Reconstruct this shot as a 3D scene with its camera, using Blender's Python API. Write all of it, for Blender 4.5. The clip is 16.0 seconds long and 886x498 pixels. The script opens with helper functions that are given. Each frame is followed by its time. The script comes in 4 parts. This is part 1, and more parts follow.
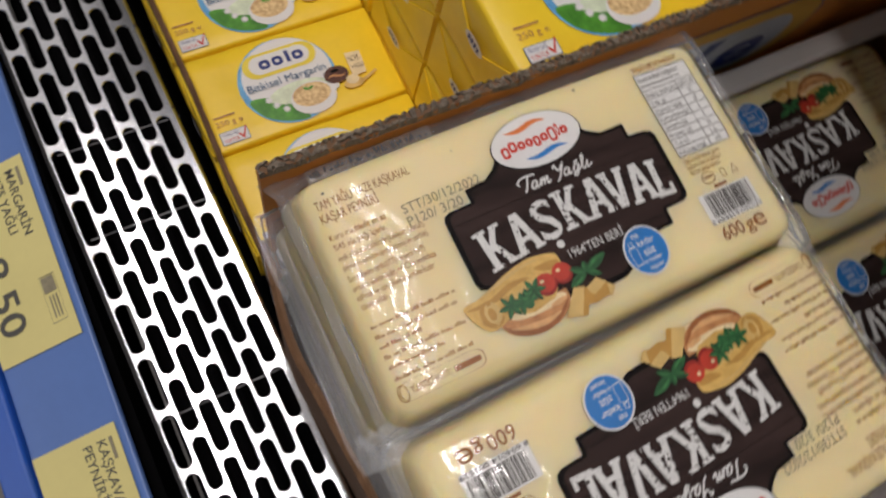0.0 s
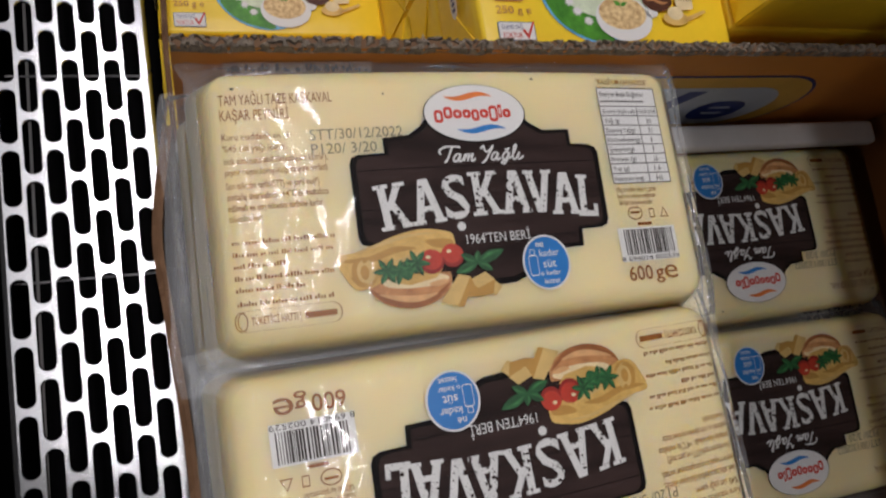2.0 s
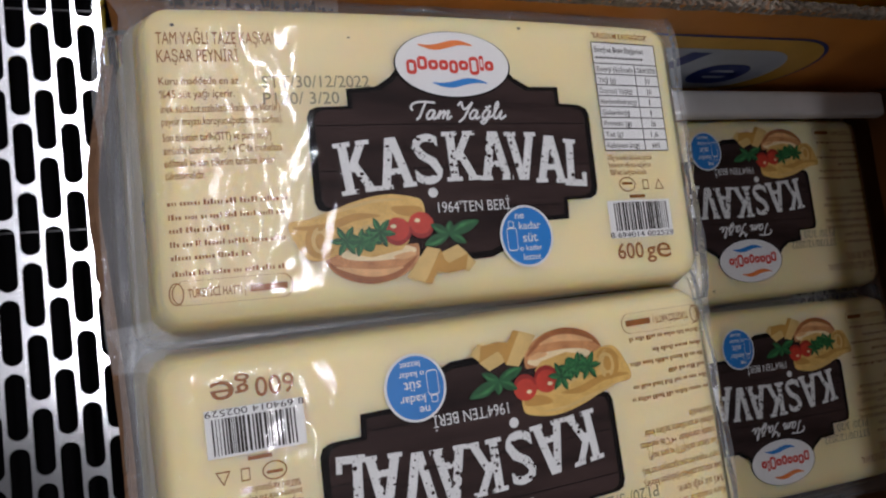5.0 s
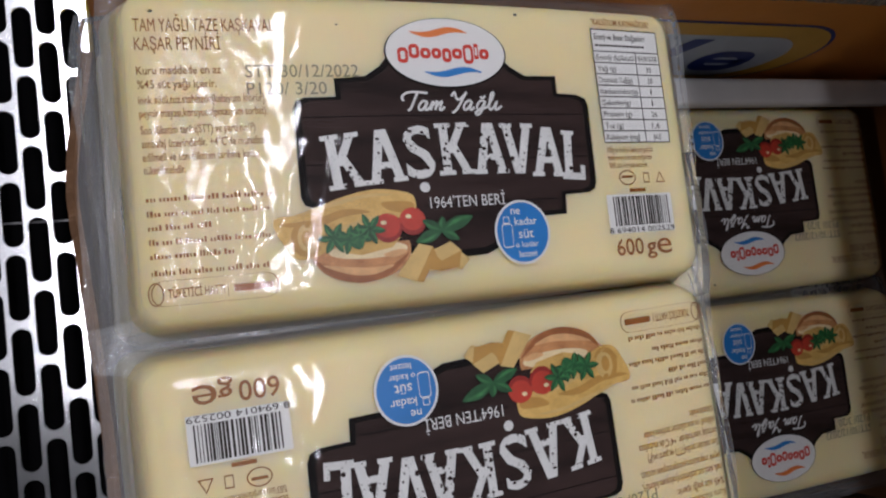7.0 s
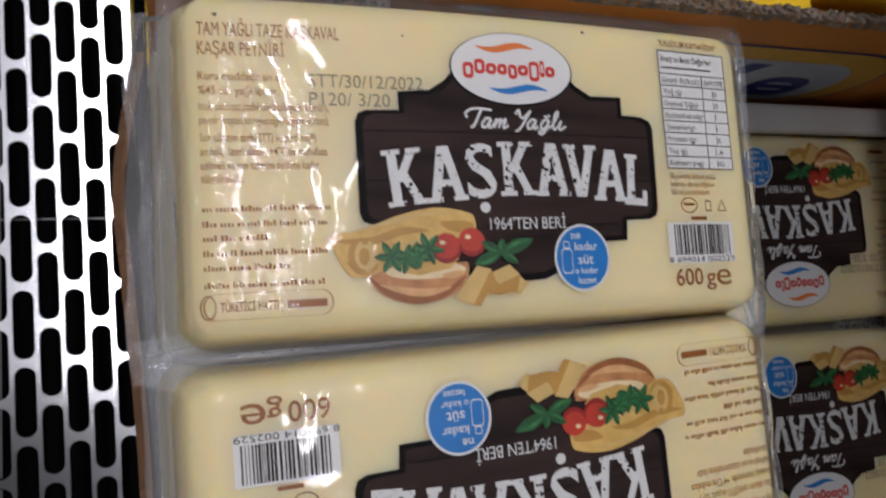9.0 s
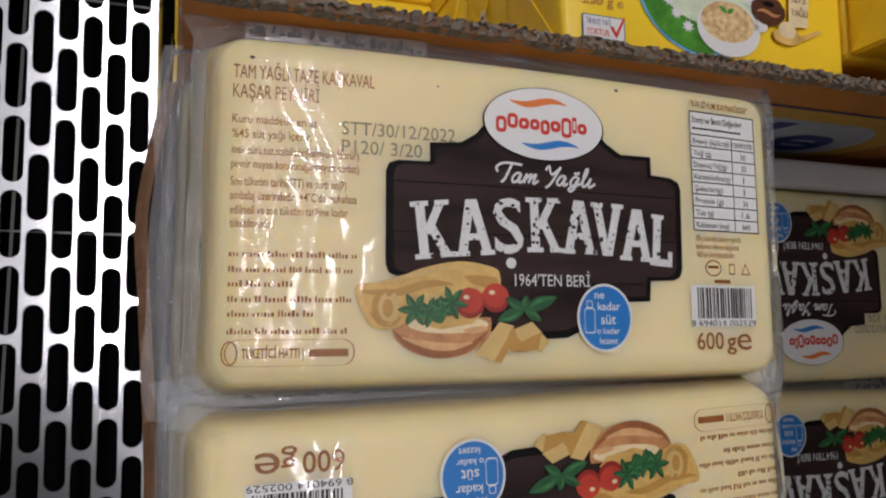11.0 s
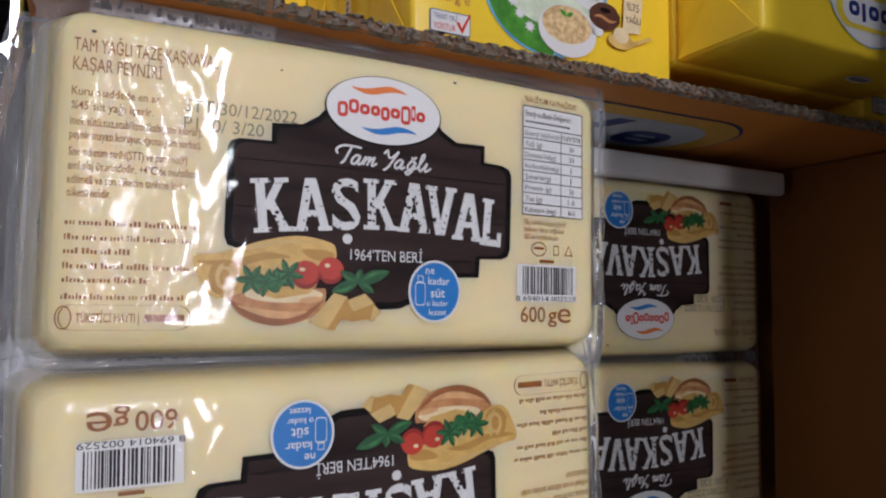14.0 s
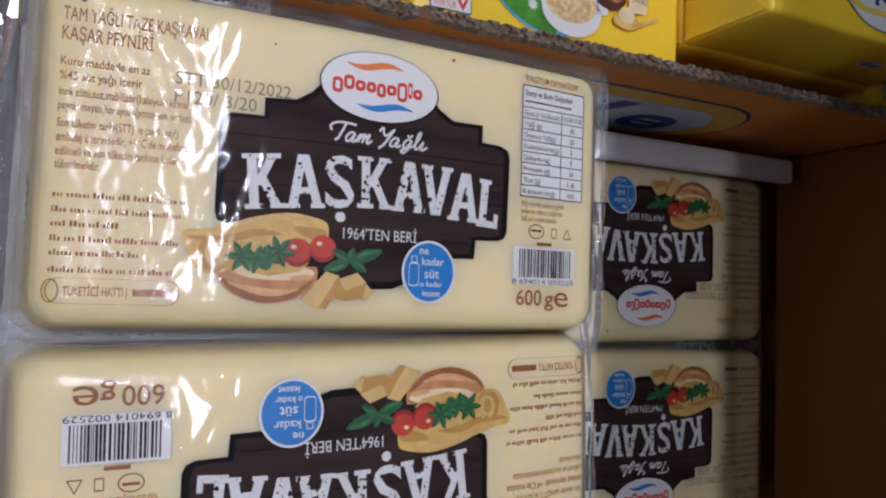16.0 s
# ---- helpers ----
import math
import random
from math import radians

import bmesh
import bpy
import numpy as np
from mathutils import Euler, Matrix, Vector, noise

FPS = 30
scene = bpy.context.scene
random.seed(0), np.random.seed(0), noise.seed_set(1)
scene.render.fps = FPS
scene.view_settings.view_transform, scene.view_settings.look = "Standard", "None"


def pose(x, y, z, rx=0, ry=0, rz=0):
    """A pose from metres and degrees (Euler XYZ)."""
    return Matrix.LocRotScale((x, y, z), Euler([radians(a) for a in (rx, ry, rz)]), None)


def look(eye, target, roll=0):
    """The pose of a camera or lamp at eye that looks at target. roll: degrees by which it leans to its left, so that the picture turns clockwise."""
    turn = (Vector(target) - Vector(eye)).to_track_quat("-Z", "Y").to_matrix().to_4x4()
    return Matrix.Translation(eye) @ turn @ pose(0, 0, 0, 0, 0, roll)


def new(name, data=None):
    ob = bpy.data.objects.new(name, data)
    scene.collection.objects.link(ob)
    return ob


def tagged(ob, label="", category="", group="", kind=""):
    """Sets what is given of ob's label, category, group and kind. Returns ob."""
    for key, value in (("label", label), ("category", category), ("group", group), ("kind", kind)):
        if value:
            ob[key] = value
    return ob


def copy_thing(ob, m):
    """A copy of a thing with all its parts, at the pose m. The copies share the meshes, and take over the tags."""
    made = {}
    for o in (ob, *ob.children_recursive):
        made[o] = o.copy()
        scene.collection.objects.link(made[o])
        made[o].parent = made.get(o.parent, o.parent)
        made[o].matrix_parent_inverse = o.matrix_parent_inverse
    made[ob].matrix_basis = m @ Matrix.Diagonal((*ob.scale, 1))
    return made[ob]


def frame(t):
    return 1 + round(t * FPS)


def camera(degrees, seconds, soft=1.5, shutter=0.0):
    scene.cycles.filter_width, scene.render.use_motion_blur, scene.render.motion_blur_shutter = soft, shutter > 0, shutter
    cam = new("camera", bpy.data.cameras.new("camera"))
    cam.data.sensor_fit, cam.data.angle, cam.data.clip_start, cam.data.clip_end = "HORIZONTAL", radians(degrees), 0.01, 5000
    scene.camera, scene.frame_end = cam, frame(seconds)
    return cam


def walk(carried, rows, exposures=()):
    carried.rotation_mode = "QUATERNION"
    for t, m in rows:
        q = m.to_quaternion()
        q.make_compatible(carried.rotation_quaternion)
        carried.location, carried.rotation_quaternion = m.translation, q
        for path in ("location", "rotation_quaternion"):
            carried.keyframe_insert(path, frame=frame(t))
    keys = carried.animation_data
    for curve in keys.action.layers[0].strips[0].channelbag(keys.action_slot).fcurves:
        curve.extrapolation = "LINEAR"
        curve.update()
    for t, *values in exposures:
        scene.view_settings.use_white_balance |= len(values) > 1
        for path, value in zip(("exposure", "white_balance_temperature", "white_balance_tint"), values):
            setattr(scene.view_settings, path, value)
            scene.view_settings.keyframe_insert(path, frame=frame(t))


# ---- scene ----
cam = camera(63.5, 16.0, soft=2.2, shutter=0.4)
PATH = [
    (0, (-0.091, -0.036, 0.562), (0.462, 0.347, -1.321), 30.5),
    (0.5, (-0.078, -0.035, 0.561), (0.449, 0.459, -1.304), 35.4),
    (1, (-0.067, -0.033, 0.56), (0.493, 0.483, -1.289), 39.8),
    (1.5, (-0.064, -0.044, 0.552), (0.585, 0.4, -1.287), 47.5),
    (2, (-0.064, -0.051, 0.546), (0.589, 0.276, -1.316), 56.7),
    (2.5, (-0.06, -0.054, 0.543), (0.613, 0.25, -1.316), 59.3),
    (3, (-0.056, -0.054, 0.538), (0.623, 0.262, -1.316), 58.8),
    (3.5, (-0.053, -0.053, 0.536), (0.611, 0.246, -1.327), 59.1),
    (4, (-0.051, -0.047, 0.533), (0.615, 0.243, -1.331), 60.8),
    (4.2, (-0.05, -0.046, 0.53), (0.628, 0.22, -1.333), 63.0),
    (6.5, (-0.046, -0.04, 0.516), (0.632, 0.145, -1.356), 70.0),
    (7, (-0.043, -0.039, 0.514), (0.637, 0.127, -1.359), 70.8),
    (7.5, (-0.042, -0.04, 0.511), (0.643, 0.116, -1.362), 71.9),
    (8, (-0.042, -0.041, 0.506), (0.638, 0.115, -1.368), 72.5),
    (8.5, (-0.041, -0.04, 0.505), (0.631, 0.119, -1.372), 72.2),
    (9, (-0.055, -0.032, 0.502), (0.607, 0.151, -1.376), 71.8),
    (9.5, (-0.06, -0.023, 0.506), (0.591, 0.204, -1.371), 69.5),
    (11.8, (-0.064, -0.016, 0.497), (0.626, 0.15, -1.373), 77.5),
    (12, (-0.065, -0.014, 0.497), (0.637, 0.138, -1.37), 78.7),
    (12.5, (-0.064, -0.013, 0.5), (0.633, 0.139, -1.368), 78.2),
    (13, (-0.058, -0.015, 0.508), (0.679, 0.153, -1.344), 77.9),
    (13.5, (-0.05, -0.018, 0.519), (0.816, 0.151, -1.275), 81.6),
    (14, (-0.047, -0.021, 0.525), (0.851, 0.133, -1.256), 82.1),
    (14.5, (-0.046, -0.025, 0.526), (0.831, 0.122, -1.265), 83.1),
    (15, (-0.042, -0.028, 0.524), (0.832, 0.09, -1.27), 85.1),
    (15.5, (-0.04, -0.025, 0.525), (0.826, 0.092, -1.274), 85.0),
    (16, (-0.041, -0.022, 0.524), (0.837, 0.088, -1.27), 85.5),
]
walk(cam, [(t, look(eye, target, roll)) for t, eye, target, roll in PATH],
     exposures=[(0, -0.04, 6750, 13), (1.5, -0.08, 6550, 13), (3, -0.15, 6300, 14), (6.5, -0.2, 6050, 14), (9, -0.18, 6150, 14), (12, -0.2, 6400, 14), (13.5, -0.08, 6150, 15), (15, -0.06, 5700, 18), (16, -0.06, 5700, 18)])


# ---- light ----
world = bpy.data.worlds.new("store")
scene.world = world
world.use_nodes = True
world.node_tree.nodes["Background"].inputs[0].default_value = (0.9, 0.95, 1.0, 1)
world.node_tree.nodes["Background"].inputs[1].default_value = 0.05
scene.view_settings.exposure = 0.0


def area_lamp(x, y, z, length, width, watts, colour):
    data = bpy.data.lights.new("ceiling_tube", "AREA")
    data.shape, data.size, data.size_y = "RECTANGLE", width, length
    data.energy, data.color = watts, colour
    lamp = new("ceiling_tube", data)
    lamp.matrix_world = pose(x, y, z)
    return lamp


TUBE = (1.0, 0.955, 0.945)
# key tube, placed from the shadow edge on the low packs
area_lamp(-0.34, 0.62, 2.35, 1.5, 0.05, 9, TUBE)
# added lamp: lifts the upper packs and gives the film its glints
area_lamp(0.04, 0.30, 2.35, 1.5, 0.06, 18, TUBE)
# added fill for the tray's front wall
area_lamp(-0.34, -1.90, 2.35, 1.6, 0.06, 5, TUBE)
# added wide, weak panel, there to be mirrored in the steel grille
area_lamp(-0.50, 1.35, 2.36, 3.0, 0.70, 3.4, TUBE)
# added low side fill for the left flanks of the packs
for y in (-1.4, 0.6, 2.6):
    area_lamp(-4.2, y, 2.35, 1.5, 0.07, 19, TUBE)


# ---- materials ----
def link(nt, a, b):
    nt.links.new(a, b)


def surface(name, colour, rough=0.5, metal=0.0, vary=0.12, grain=60.0, bump=0.0, bump_scale=None, second=None, coat=0.0, spec=0.5, glow=0.0, stretch=(1, 1, 1)):
    """A two-scale noise varied principled surface, in object space metres."""
    m = bpy.data.materials.new(name)
    m.use_nodes = True
    nt = m.node_tree
    b = nt.nodes["Principled BSDF"]
    co = nt.nodes.new("ShaderNodeTexCoord")
    n1, n2 = nt.nodes.new("ShaderNodeTexNoise"), nt.nodes.new("ShaderNodeTexNoise")
    n1.inputs["Scale"].default_value, n2.inputs["Scale"].default_value = grain, grain * 9
    n1.inputs["Detail"].default_value, n2.inputs["Detail"].default_value = 3, 2
    mp = nt.nodes.new("ShaderNodeMapping")
    mp.inputs["Scale"].default_value = stretch
    link(nt, co.outputs["Object"], mp.inputs["Vector"])
    link(nt, mp.outputs["Vector"], n1.inputs["Vector"]), link(nt, mp.outputs["Vector"], n2.inputs["Vector"])
    mid = nt.nodes.new("ShaderNodeMath")
    mid.operation = "MULTIPLY_ADD"
    link(nt, n2.outputs["Fac"], mid.inputs[0])
    mid.inputs[1].default_value = 0.4
    link(nt, n1.outputs["Fac"], mid.inputs[2])
    ramp = nt.nodes.new("ShaderNodeValToRGB")
    ramp.color_ramp.elements[0].position, ramp.color_ramp.elements[1].position = 0.35, 1.05
    dark = second or tuple(c * (1 - vary) for c in colour)
    lite = tuple(min(1.0, c * (1 + vary * 0.6)) for c in colour)
    ramp.color_ramp.elements[0].color, ramp.color_ramp.elements[1].color = (*dark, 1), (*lite, 1)
    link(nt, mid.outputs[0], ramp.inputs["Fac"])
    link(nt, ramp.outputs["Color"], b.inputs["Base Color"])
    b.inputs["Roughness"].default_value, b.inputs["Metallic"].default_value = rough, metal
    b.inputs["Coat Weight"].default_value, b.inputs["Specular IOR Level"].default_value = coat, spec
    if bump:
        n3, bp = nt.nodes.new("ShaderNodeTexNoise"), nt.nodes.new("ShaderNodeBump")
        n3.inputs["Scale"].default_value, n3.inputs["Detail"].default_value = bump_scale or grain * 3, 4
        link(nt, co.outputs["Object"], n3.inputs["Vector"])
        link(nt, n3.outputs["Fac"], bp.inputs["Height"])
        bp.inputs["Strength"].default_value, bp.inputs["Distance"].default_value = 1.0, bump
        link(nt, bp.outputs["Normal"], b.inputs["Normal"])
    b.inputs["Subsurface Weight"].default_value, b.inputs["Subsurface Scale"].default_value = glow, 0.010
    b.inputs["Subsurface Radius"].default_value = (1.0, 0.8, 0.4)
    return m


def clear_film(name, gloss, haze, bump, scale, rough=0.06, stretch=(1, 1, 1), emboss=0.0):
    """Thin clear plastic: lets light through, glosses by Fresnel, with a little milky haze."""
    m = bpy.data.materials.new(name)
    m.use_nodes = True
    nt = m.node_tree
    nt.nodes.remove(nt.nodes["Principled BSDF"])
    out = nt.nodes["Material Output"]
    tr, gl, di = nt.nodes.new("ShaderNodeBsdfTransparent"), nt.nodes.new("ShaderNodeBsdfGlossy"), nt.nodes.new("ShaderNodeBsdfDiffuse")
    tr.inputs["Color"].default_value = (0.97, 0.98, 0.98, 1)
    gl.inputs["Roughness"].default_value = rough
    di.inputs["Color"].default_value = (0.86, 0.89, 0.92, 1)
    co, mp = nt.nodes.new("ShaderNodeTexCoord"), nt.nodes.new("ShaderNodeMapping")
    mp.inputs["Scale"].default_value = stretch
    n, bp = nt.nodes.new("ShaderNodeTexNoise"), nt.nodes.new("ShaderNodeBump")
    n.inputs["Scale"].default_value, n.inputs["Detail"].default_value = scale, 3
    n.inputs["Distortion"].default_value = 0.6
    link(nt, co.outputs["Object"], mp.inputs["Vector"]), link(nt, mp.outputs["Vector"], n.inputs["Vector"])
    link(nt, n.outputs["Fac"], bp.inputs["Height"])
    bp.inputs["Strength"].default_value, bp.inputs["Distance"].default_value = 1.0, bump
    if emboss:
        # crossed ridges of the heat seal
        cross, deep = nt.nodes.new("ShaderNodeMath"), nt.nodes.new("ShaderNodeBump")
        cross.operation = "MULTIPLY"
        for k, turn in enumerate((40, -40)):
            lay, ridge = nt.nodes.new("ShaderNodeMapping"), nt.nodes.new("ShaderNodeTexWave")
            lay.inputs["Rotation"].default_value = (0, 0, radians(turn))
            ridge.inputs["Scale"].default_value, ridge.inputs["Distortion"].default_value = 170, 0.5
            link(nt, co.outputs["Object"], lay.inputs["Vector"]), link(nt, lay.outputs["Vector"], ridge.inputs["Vector"])
            link(nt, ridge.outputs["Fac"], cross.inputs[k])
        link(nt, cross.outputs[0], deep.inputs["Height"]), link(nt, bp.outputs["Normal"], deep.inputs["Normal"])
        deep.inputs["Distance"].default_value = emboss
        bp = deep
    link(nt, bp.outputs["Normal"], gl.inputs["Normal"])
    fr, mul = nt.nodes.new("ShaderNodeFresnel"), nt.nodes.new("ShaderNodeMath")
    fr.inputs["IOR"].default_value = 1.5
    link(nt, bp.outputs["Normal"], fr.inputs["Normal"])
    mul.operation, mul.inputs[1].default_value = "MULTIPLY", gloss
    link(nt, fr.outputs["Fac"], mul.inputs[0])
    a, b = nt.nodes.new("ShaderNodeMixShader"), nt.nodes.new("ShaderNodeMixShader")
    a.inputs["Fac"].default_value = haze
    link(nt, tr.outputs[0], a.inputs[1]), link(nt, di.outputs[0], a.inputs[2])
    link(nt, mul.outputs[0], b.inputs["Fac"]), link(nt, a.outputs[0], b.inputs[1]), link(nt, gl.outputs[0], b.inputs[2])
    link(nt, b.outputs[0], out.inputs["Surface"])
    return m


M = dict(
    cheese=surface("cheese", (0.87, 0.75, 0.45), 0.5, vary=0.07, grain=22, bump=0.0004, bump_scale=90, glow=1.0),
    film=clear_film("film", 0.60, 0.002, 0.0010, 22, 0.05, (1.0, 0.45, 1)),
    flange=clear_film("film_flange", 1.3, 0.14, 0.0008, 26, 0.06, (1.0, 0.6, 1.0), 0.00022),
    date_strip=clear_film("date_strip", 0.6, 0.14, 0.0006, 60, 0.15),
    plaque_edge=surface("plaque_edge", (0.005, 0.0036, 0.0036), 0.6, vary=0.3, grain=80, spec=0.12),
    plank=surface("plank_print", (0.045, 0.027, 0.0245), 0.6, vary=0.55, grain=150, second=(0.010, 0.0062, 0.006), spec=0.1, stretch=(0.12, 1, 1)),
    worn_white=surface("worn_white_ink", (0.76, 0.76, 0.75), 0.5, vary=0.1, grain=200),
    white=surface("white_ink", (0.78, 0.78, 0.77), 0.45, vary=0.04, grain=40),
    red=surface("red_ink", (0.62, 0.04, 0.02), 0.45, vary=0.1),
    orange_ink=surface("orange_ink", (0.75, 0.2, 0.04), 0.45, vary=0.1),
    blue_ink=surface("blue_ink", (0.02, 0.20, 0.55), 0.45, vary=0.1),
    brown_ink=surface("brown_ink", (0.30, 0.105, 0.022), 0.5, vary=0.15, grain=150),
    grey_ink=surface("grey_stamp_ink", (0.30, 0.27, 0.18), 0.6, vary=0.3, grain=300),
    smudge=surface("smudged_ink", (0.10, 0.09, 0.085), 0.6, vary=0.5, grain=400),
    black_ink=surface("black_ink", (0.03, 0.022, 0.02), 0.5, vary=0.2, grain=200, spec=0.15),
    bread=surface("bread_print", (0.58, 0.29, 0.115), 0.5, vary=0.35, grain=160, second=(0.30, 0.11, 0.035)),
    bread_dark=surface("dark_crust_print", (0.34, 0.12, 0.035), 0.5, vary=0.4, grain=200),
    slice=surface("cheese_slice_print", (0.70, 0.48, 0.15), 0.5, vary=0.35, grain=120, second=(0.50, 0.29, 0.07)),
    cube=surface("cheese_cube_print", (0.68, 0.48, 0.18), 0.5, vary=0.2, grain=110),
    cube_side=surface("cheese_cube_shade_print", (0.52, 0.29, 0.065), 0.5, vary=0.2, grain=110),
    tomato=surface("tomato_print", (0.56, 0.05, 0.025), 0.5, vary=0.3, grain=150),
    herb_light=surface("pale_herb_print", (0.045, 0.21, 0.06), 0.5, vary=0.5, grain=260),
    crust_light=surface("pale_crust_print", (0.72, 0.42, 0.19), 0.5, vary=0.3, grain=200),
    tomato_dark=surface("dark_tomato_print", (0.32, 0.02, 0.012), 0.5, vary=0.3, grain=200),
    herb=surface("herb_print", (0.014, 0.10, 0.03), 0.5, vary=0.6, grain=220),
    yellow=surface("yellow_wrapper", (0.97, 0.67, 0.03), 0.36, vary=0.08, grain=30, bump=0.0005, bump_scale=60),
    yellow_pale=surface("pale_yellow_ink", (0.85, 0.68, 0.06), 0.4, vary=0.1),
    sky_ink=surface("sky_blue_ink", (0.18, 0.48, 0.72), 0.4, vary=0.3, grain=90, second=(0.06, 0.25, 0.55)),
    green_ink=surface("meadow_ink", (0.08, 0.30, 0.03), 0.4, vary=0.6, grain=160, second=(0.015, 0.11, 0.012)),
    haze_ink=surface("pale_meadow_ink", (0.68, 0.77, 0.58), 0.45, vary=0.35, grain=120),
    navy=surface("navy_ink", (0.012, 0.03, 0.19), 0.4, vary=0.15),
    teal_ink=surface("teal_ink", (0.02, 0.11, 0.24), 0.45, vary=0.15),
    noodle=surface("rice_print", (0.80, 0.62, 0.33), 0.5, vary=0.5, grain=420, second=(0.36, 0.15, 0.04)),
    cake=surface("cake_print", (0.09, 0.025, 0.012), 0.5, vary=0.5, grain=200),
    cream=surface("cream_print", (0.85, 0.70, 0.42), 0.5, vary=0.2, grain=150),
    card=surface("brown_cardboard", (0.19, 0.105, 0.055), 0.85, vary=0.2, grain=35, bump=0.0005, bump_scale=160),
    card_torn=surface("torn_grey_cardboard", (0.27, 0.225, 0.175), 0.95, vary=0.4, grain=300, bump=0.0008, bump_scale=800, second=(0.05, 0.038, 0.028)),
    card_orange=surface("orange_printed_cardboard", (0.62, 0.235, 0.035), 0.55, vary=0.08, grain=14, bump=0.0003, bump_scale=120),
    # orange-brown board, with the carton's shade put into its darker base colour
    card_shaded=surface("shaded_orange_brown_cardboard", (0.19, 0.065, 0.008), 0.6, vary=0.12, grain=14, bump=0.0003, bump_scale=120),
    card_white=surface("white_cardboard", (0.62, 0.61, 0.60), 0.7, vary=0.08, grain=20),
    print_yellow=surface("printed_gold", (0.62, 0.36, 0.05), 0.5, vary=0.1),
    print_lilac=surface("printed_pale_blue", (0.42, 0.48, 0.58), 0.5, vary=0.1),
    steel=surface("galvanised_steel", (0.70, 0.72, 0.75), 0.15, 1.0, vary=0.10, grain=40, bump=0.00004, bump_scale=160),
    black_plastic=surface("black_plastic", (0.012, 0.012, 0.013), 0.4, vary=0.2),
    # darkness of the well below the grille, put into a near-black colour
    well_shade=surface("near_black_well_shade", (0.003, 0.003, 0.0035), 0.9, vary=0.3, spec=0.05),
    rail=surface("blue_rail_plastic", (0.11, 0.22, 0.56), 0.35, vary=0.08, grain=18),
    rail_deep=surface("deep_blue_plastic", (0.02, 0.12, 0.55), 0.3, vary=0.08, grain=18),
    tag=surface("yellow_paper_tag", (0.80, 0.72, 0.30), 0.6, vary=0.05, grain=25),
    tag_ink=surface("tag_ink", (0.10, 0.10, 0.09), 0.6, vary=0.15, grain=200),
    paint=surface("pale_wall_paint", (0.24, 0.24, 0.235), 0.8, vary=0.05, grain=4),
    floor_tile=surface("grey_floor_tile", (0.22, 0.215, 0.21), 0.5, vary=0.1, grain=5),
    shelf=surface("grey_enamel_shelf", (0.16, 0.16, 0.17), 0.4, vary=0.05, grain=10),
)


# ---- mesh helpers ----
def part(name, bm, material, parent, label="", smooth=False):
    me = bpy.data.meshes.new(name)
    bm.to_mesh(me)
    bm.free()
    for f in me.polygons:
        f.use_smooth = smooth
    me.materials.append(M[material])
    ob = new(name, me)
    ob.parent = parent
    return tagged(ob, label)


def thing(name, label, category, group="", kind=""):
    return tagged(new(name), label, category, group, kind)


def slab(bm, x0, x1, y0, y1, z0, z1, bevel=0.0, seg=2):
    made = bmesh.ops.create_cube(bm, size=1.0)["verts"]
    for v in made:
        v.co = (x0 + (x1 - x0) * (v.co.x + 0.5), y0 + (y1 - y0) * (v.co.y + 0.5), z0 + (z1 - z0) * (v.co.z + 0.5))
    if bevel:
        edges = list({e for v in made for e in v.link_edges})
        bmesh.ops.bevel(bm, geom=edges, offset=bevel, segments=seg, affect="EDGES", profile=0.5)
    return bm


def box(x0, x1, y0, y1, z0, z1, bevel=0.0, seg=2):
    return slab(bmesh.new(), x0, x1, y0, y1, z0, z1, bevel, seg)


def poly(bm, pts, z=0.0):
    f = bm.faces.new([bm.verts.new((x, y, z)) for x, y in pts])
    f.normal_update()
    if f.normal.z < 0:
        f.normal_flip()
    return bm


def ring(cx, cy, rx, ry, n=40, a0=0.0, a1=360.0):
    full = abs(a1 - a0) >= 360
    count = n if full else n + 1
    return [(cx + rx * math.cos(radians(a0 + (a1 - a0) * i / n)), cy + ry * math.sin(radians(a0 + (a1 - a0) * i / n))) for i in range(count)]


def rounded(x0, x1, y0, y1, r, n=6):
    pts = []
    for cx, cy, a in ((x1 - r, y1 - r, 0), (x0 + r, y1 - r, 90), (x0 + r, y0 + r, 180), (x1 - r, y0 + r, 270)):
        pts += [(cx + r * math.cos(radians(a + 90 * i / n)), cy + r * math.sin(radians(a + 90 * i / n))) for i in range(n + 1)]
    return pts


def outline(bm, pts, w, z=0.0):
    """A thin closed line of width w along pts."""
    n = len(pts)
    cx, cy = sum(p[0] for p in pts) / n, sum(p[1] for p in pts) / n
    inner = []
    for x, y in pts:
        d = math.hypot(x - cx, y - cy) or 1
        inner.append((x + (cx - x) / d * w, y + (cy - y) / d * w))
    a, b = [bm.verts.new((x, y, z)) for x, y in pts], [bm.verts.new((x, y, z)) for x, y in inner]
    for i in range(n):
        bm.faces.new((a[i], a[(i + 1) % n], b[(i + 1) % n], b[i]))
    return bm


def rect(bm, x0, x1, y0, y1, z=0.0):
    return poly(bm, [(x0, y0), (x1, y0), (x1, y1), (x0, y1)], z)


def wave(bm, x0, x1, y, amp, w, z=0.0, n=14):
    """A swoosh: a ribbon that swells in its middle."""
    top, low = [], []
    for i in range(n + 1):
        u = i / n
        yy = y + amp * math.sin(2 * math.pi * u)
        half = w * (0.15 + math.sin(math.pi * u)) / 2
        top.append((x0 + (x1 - x0) * u, yy + half)), low.append((x0 + (x1 - x0) * u, yy - half))
    return poly(bm, top + low[::-1], z)


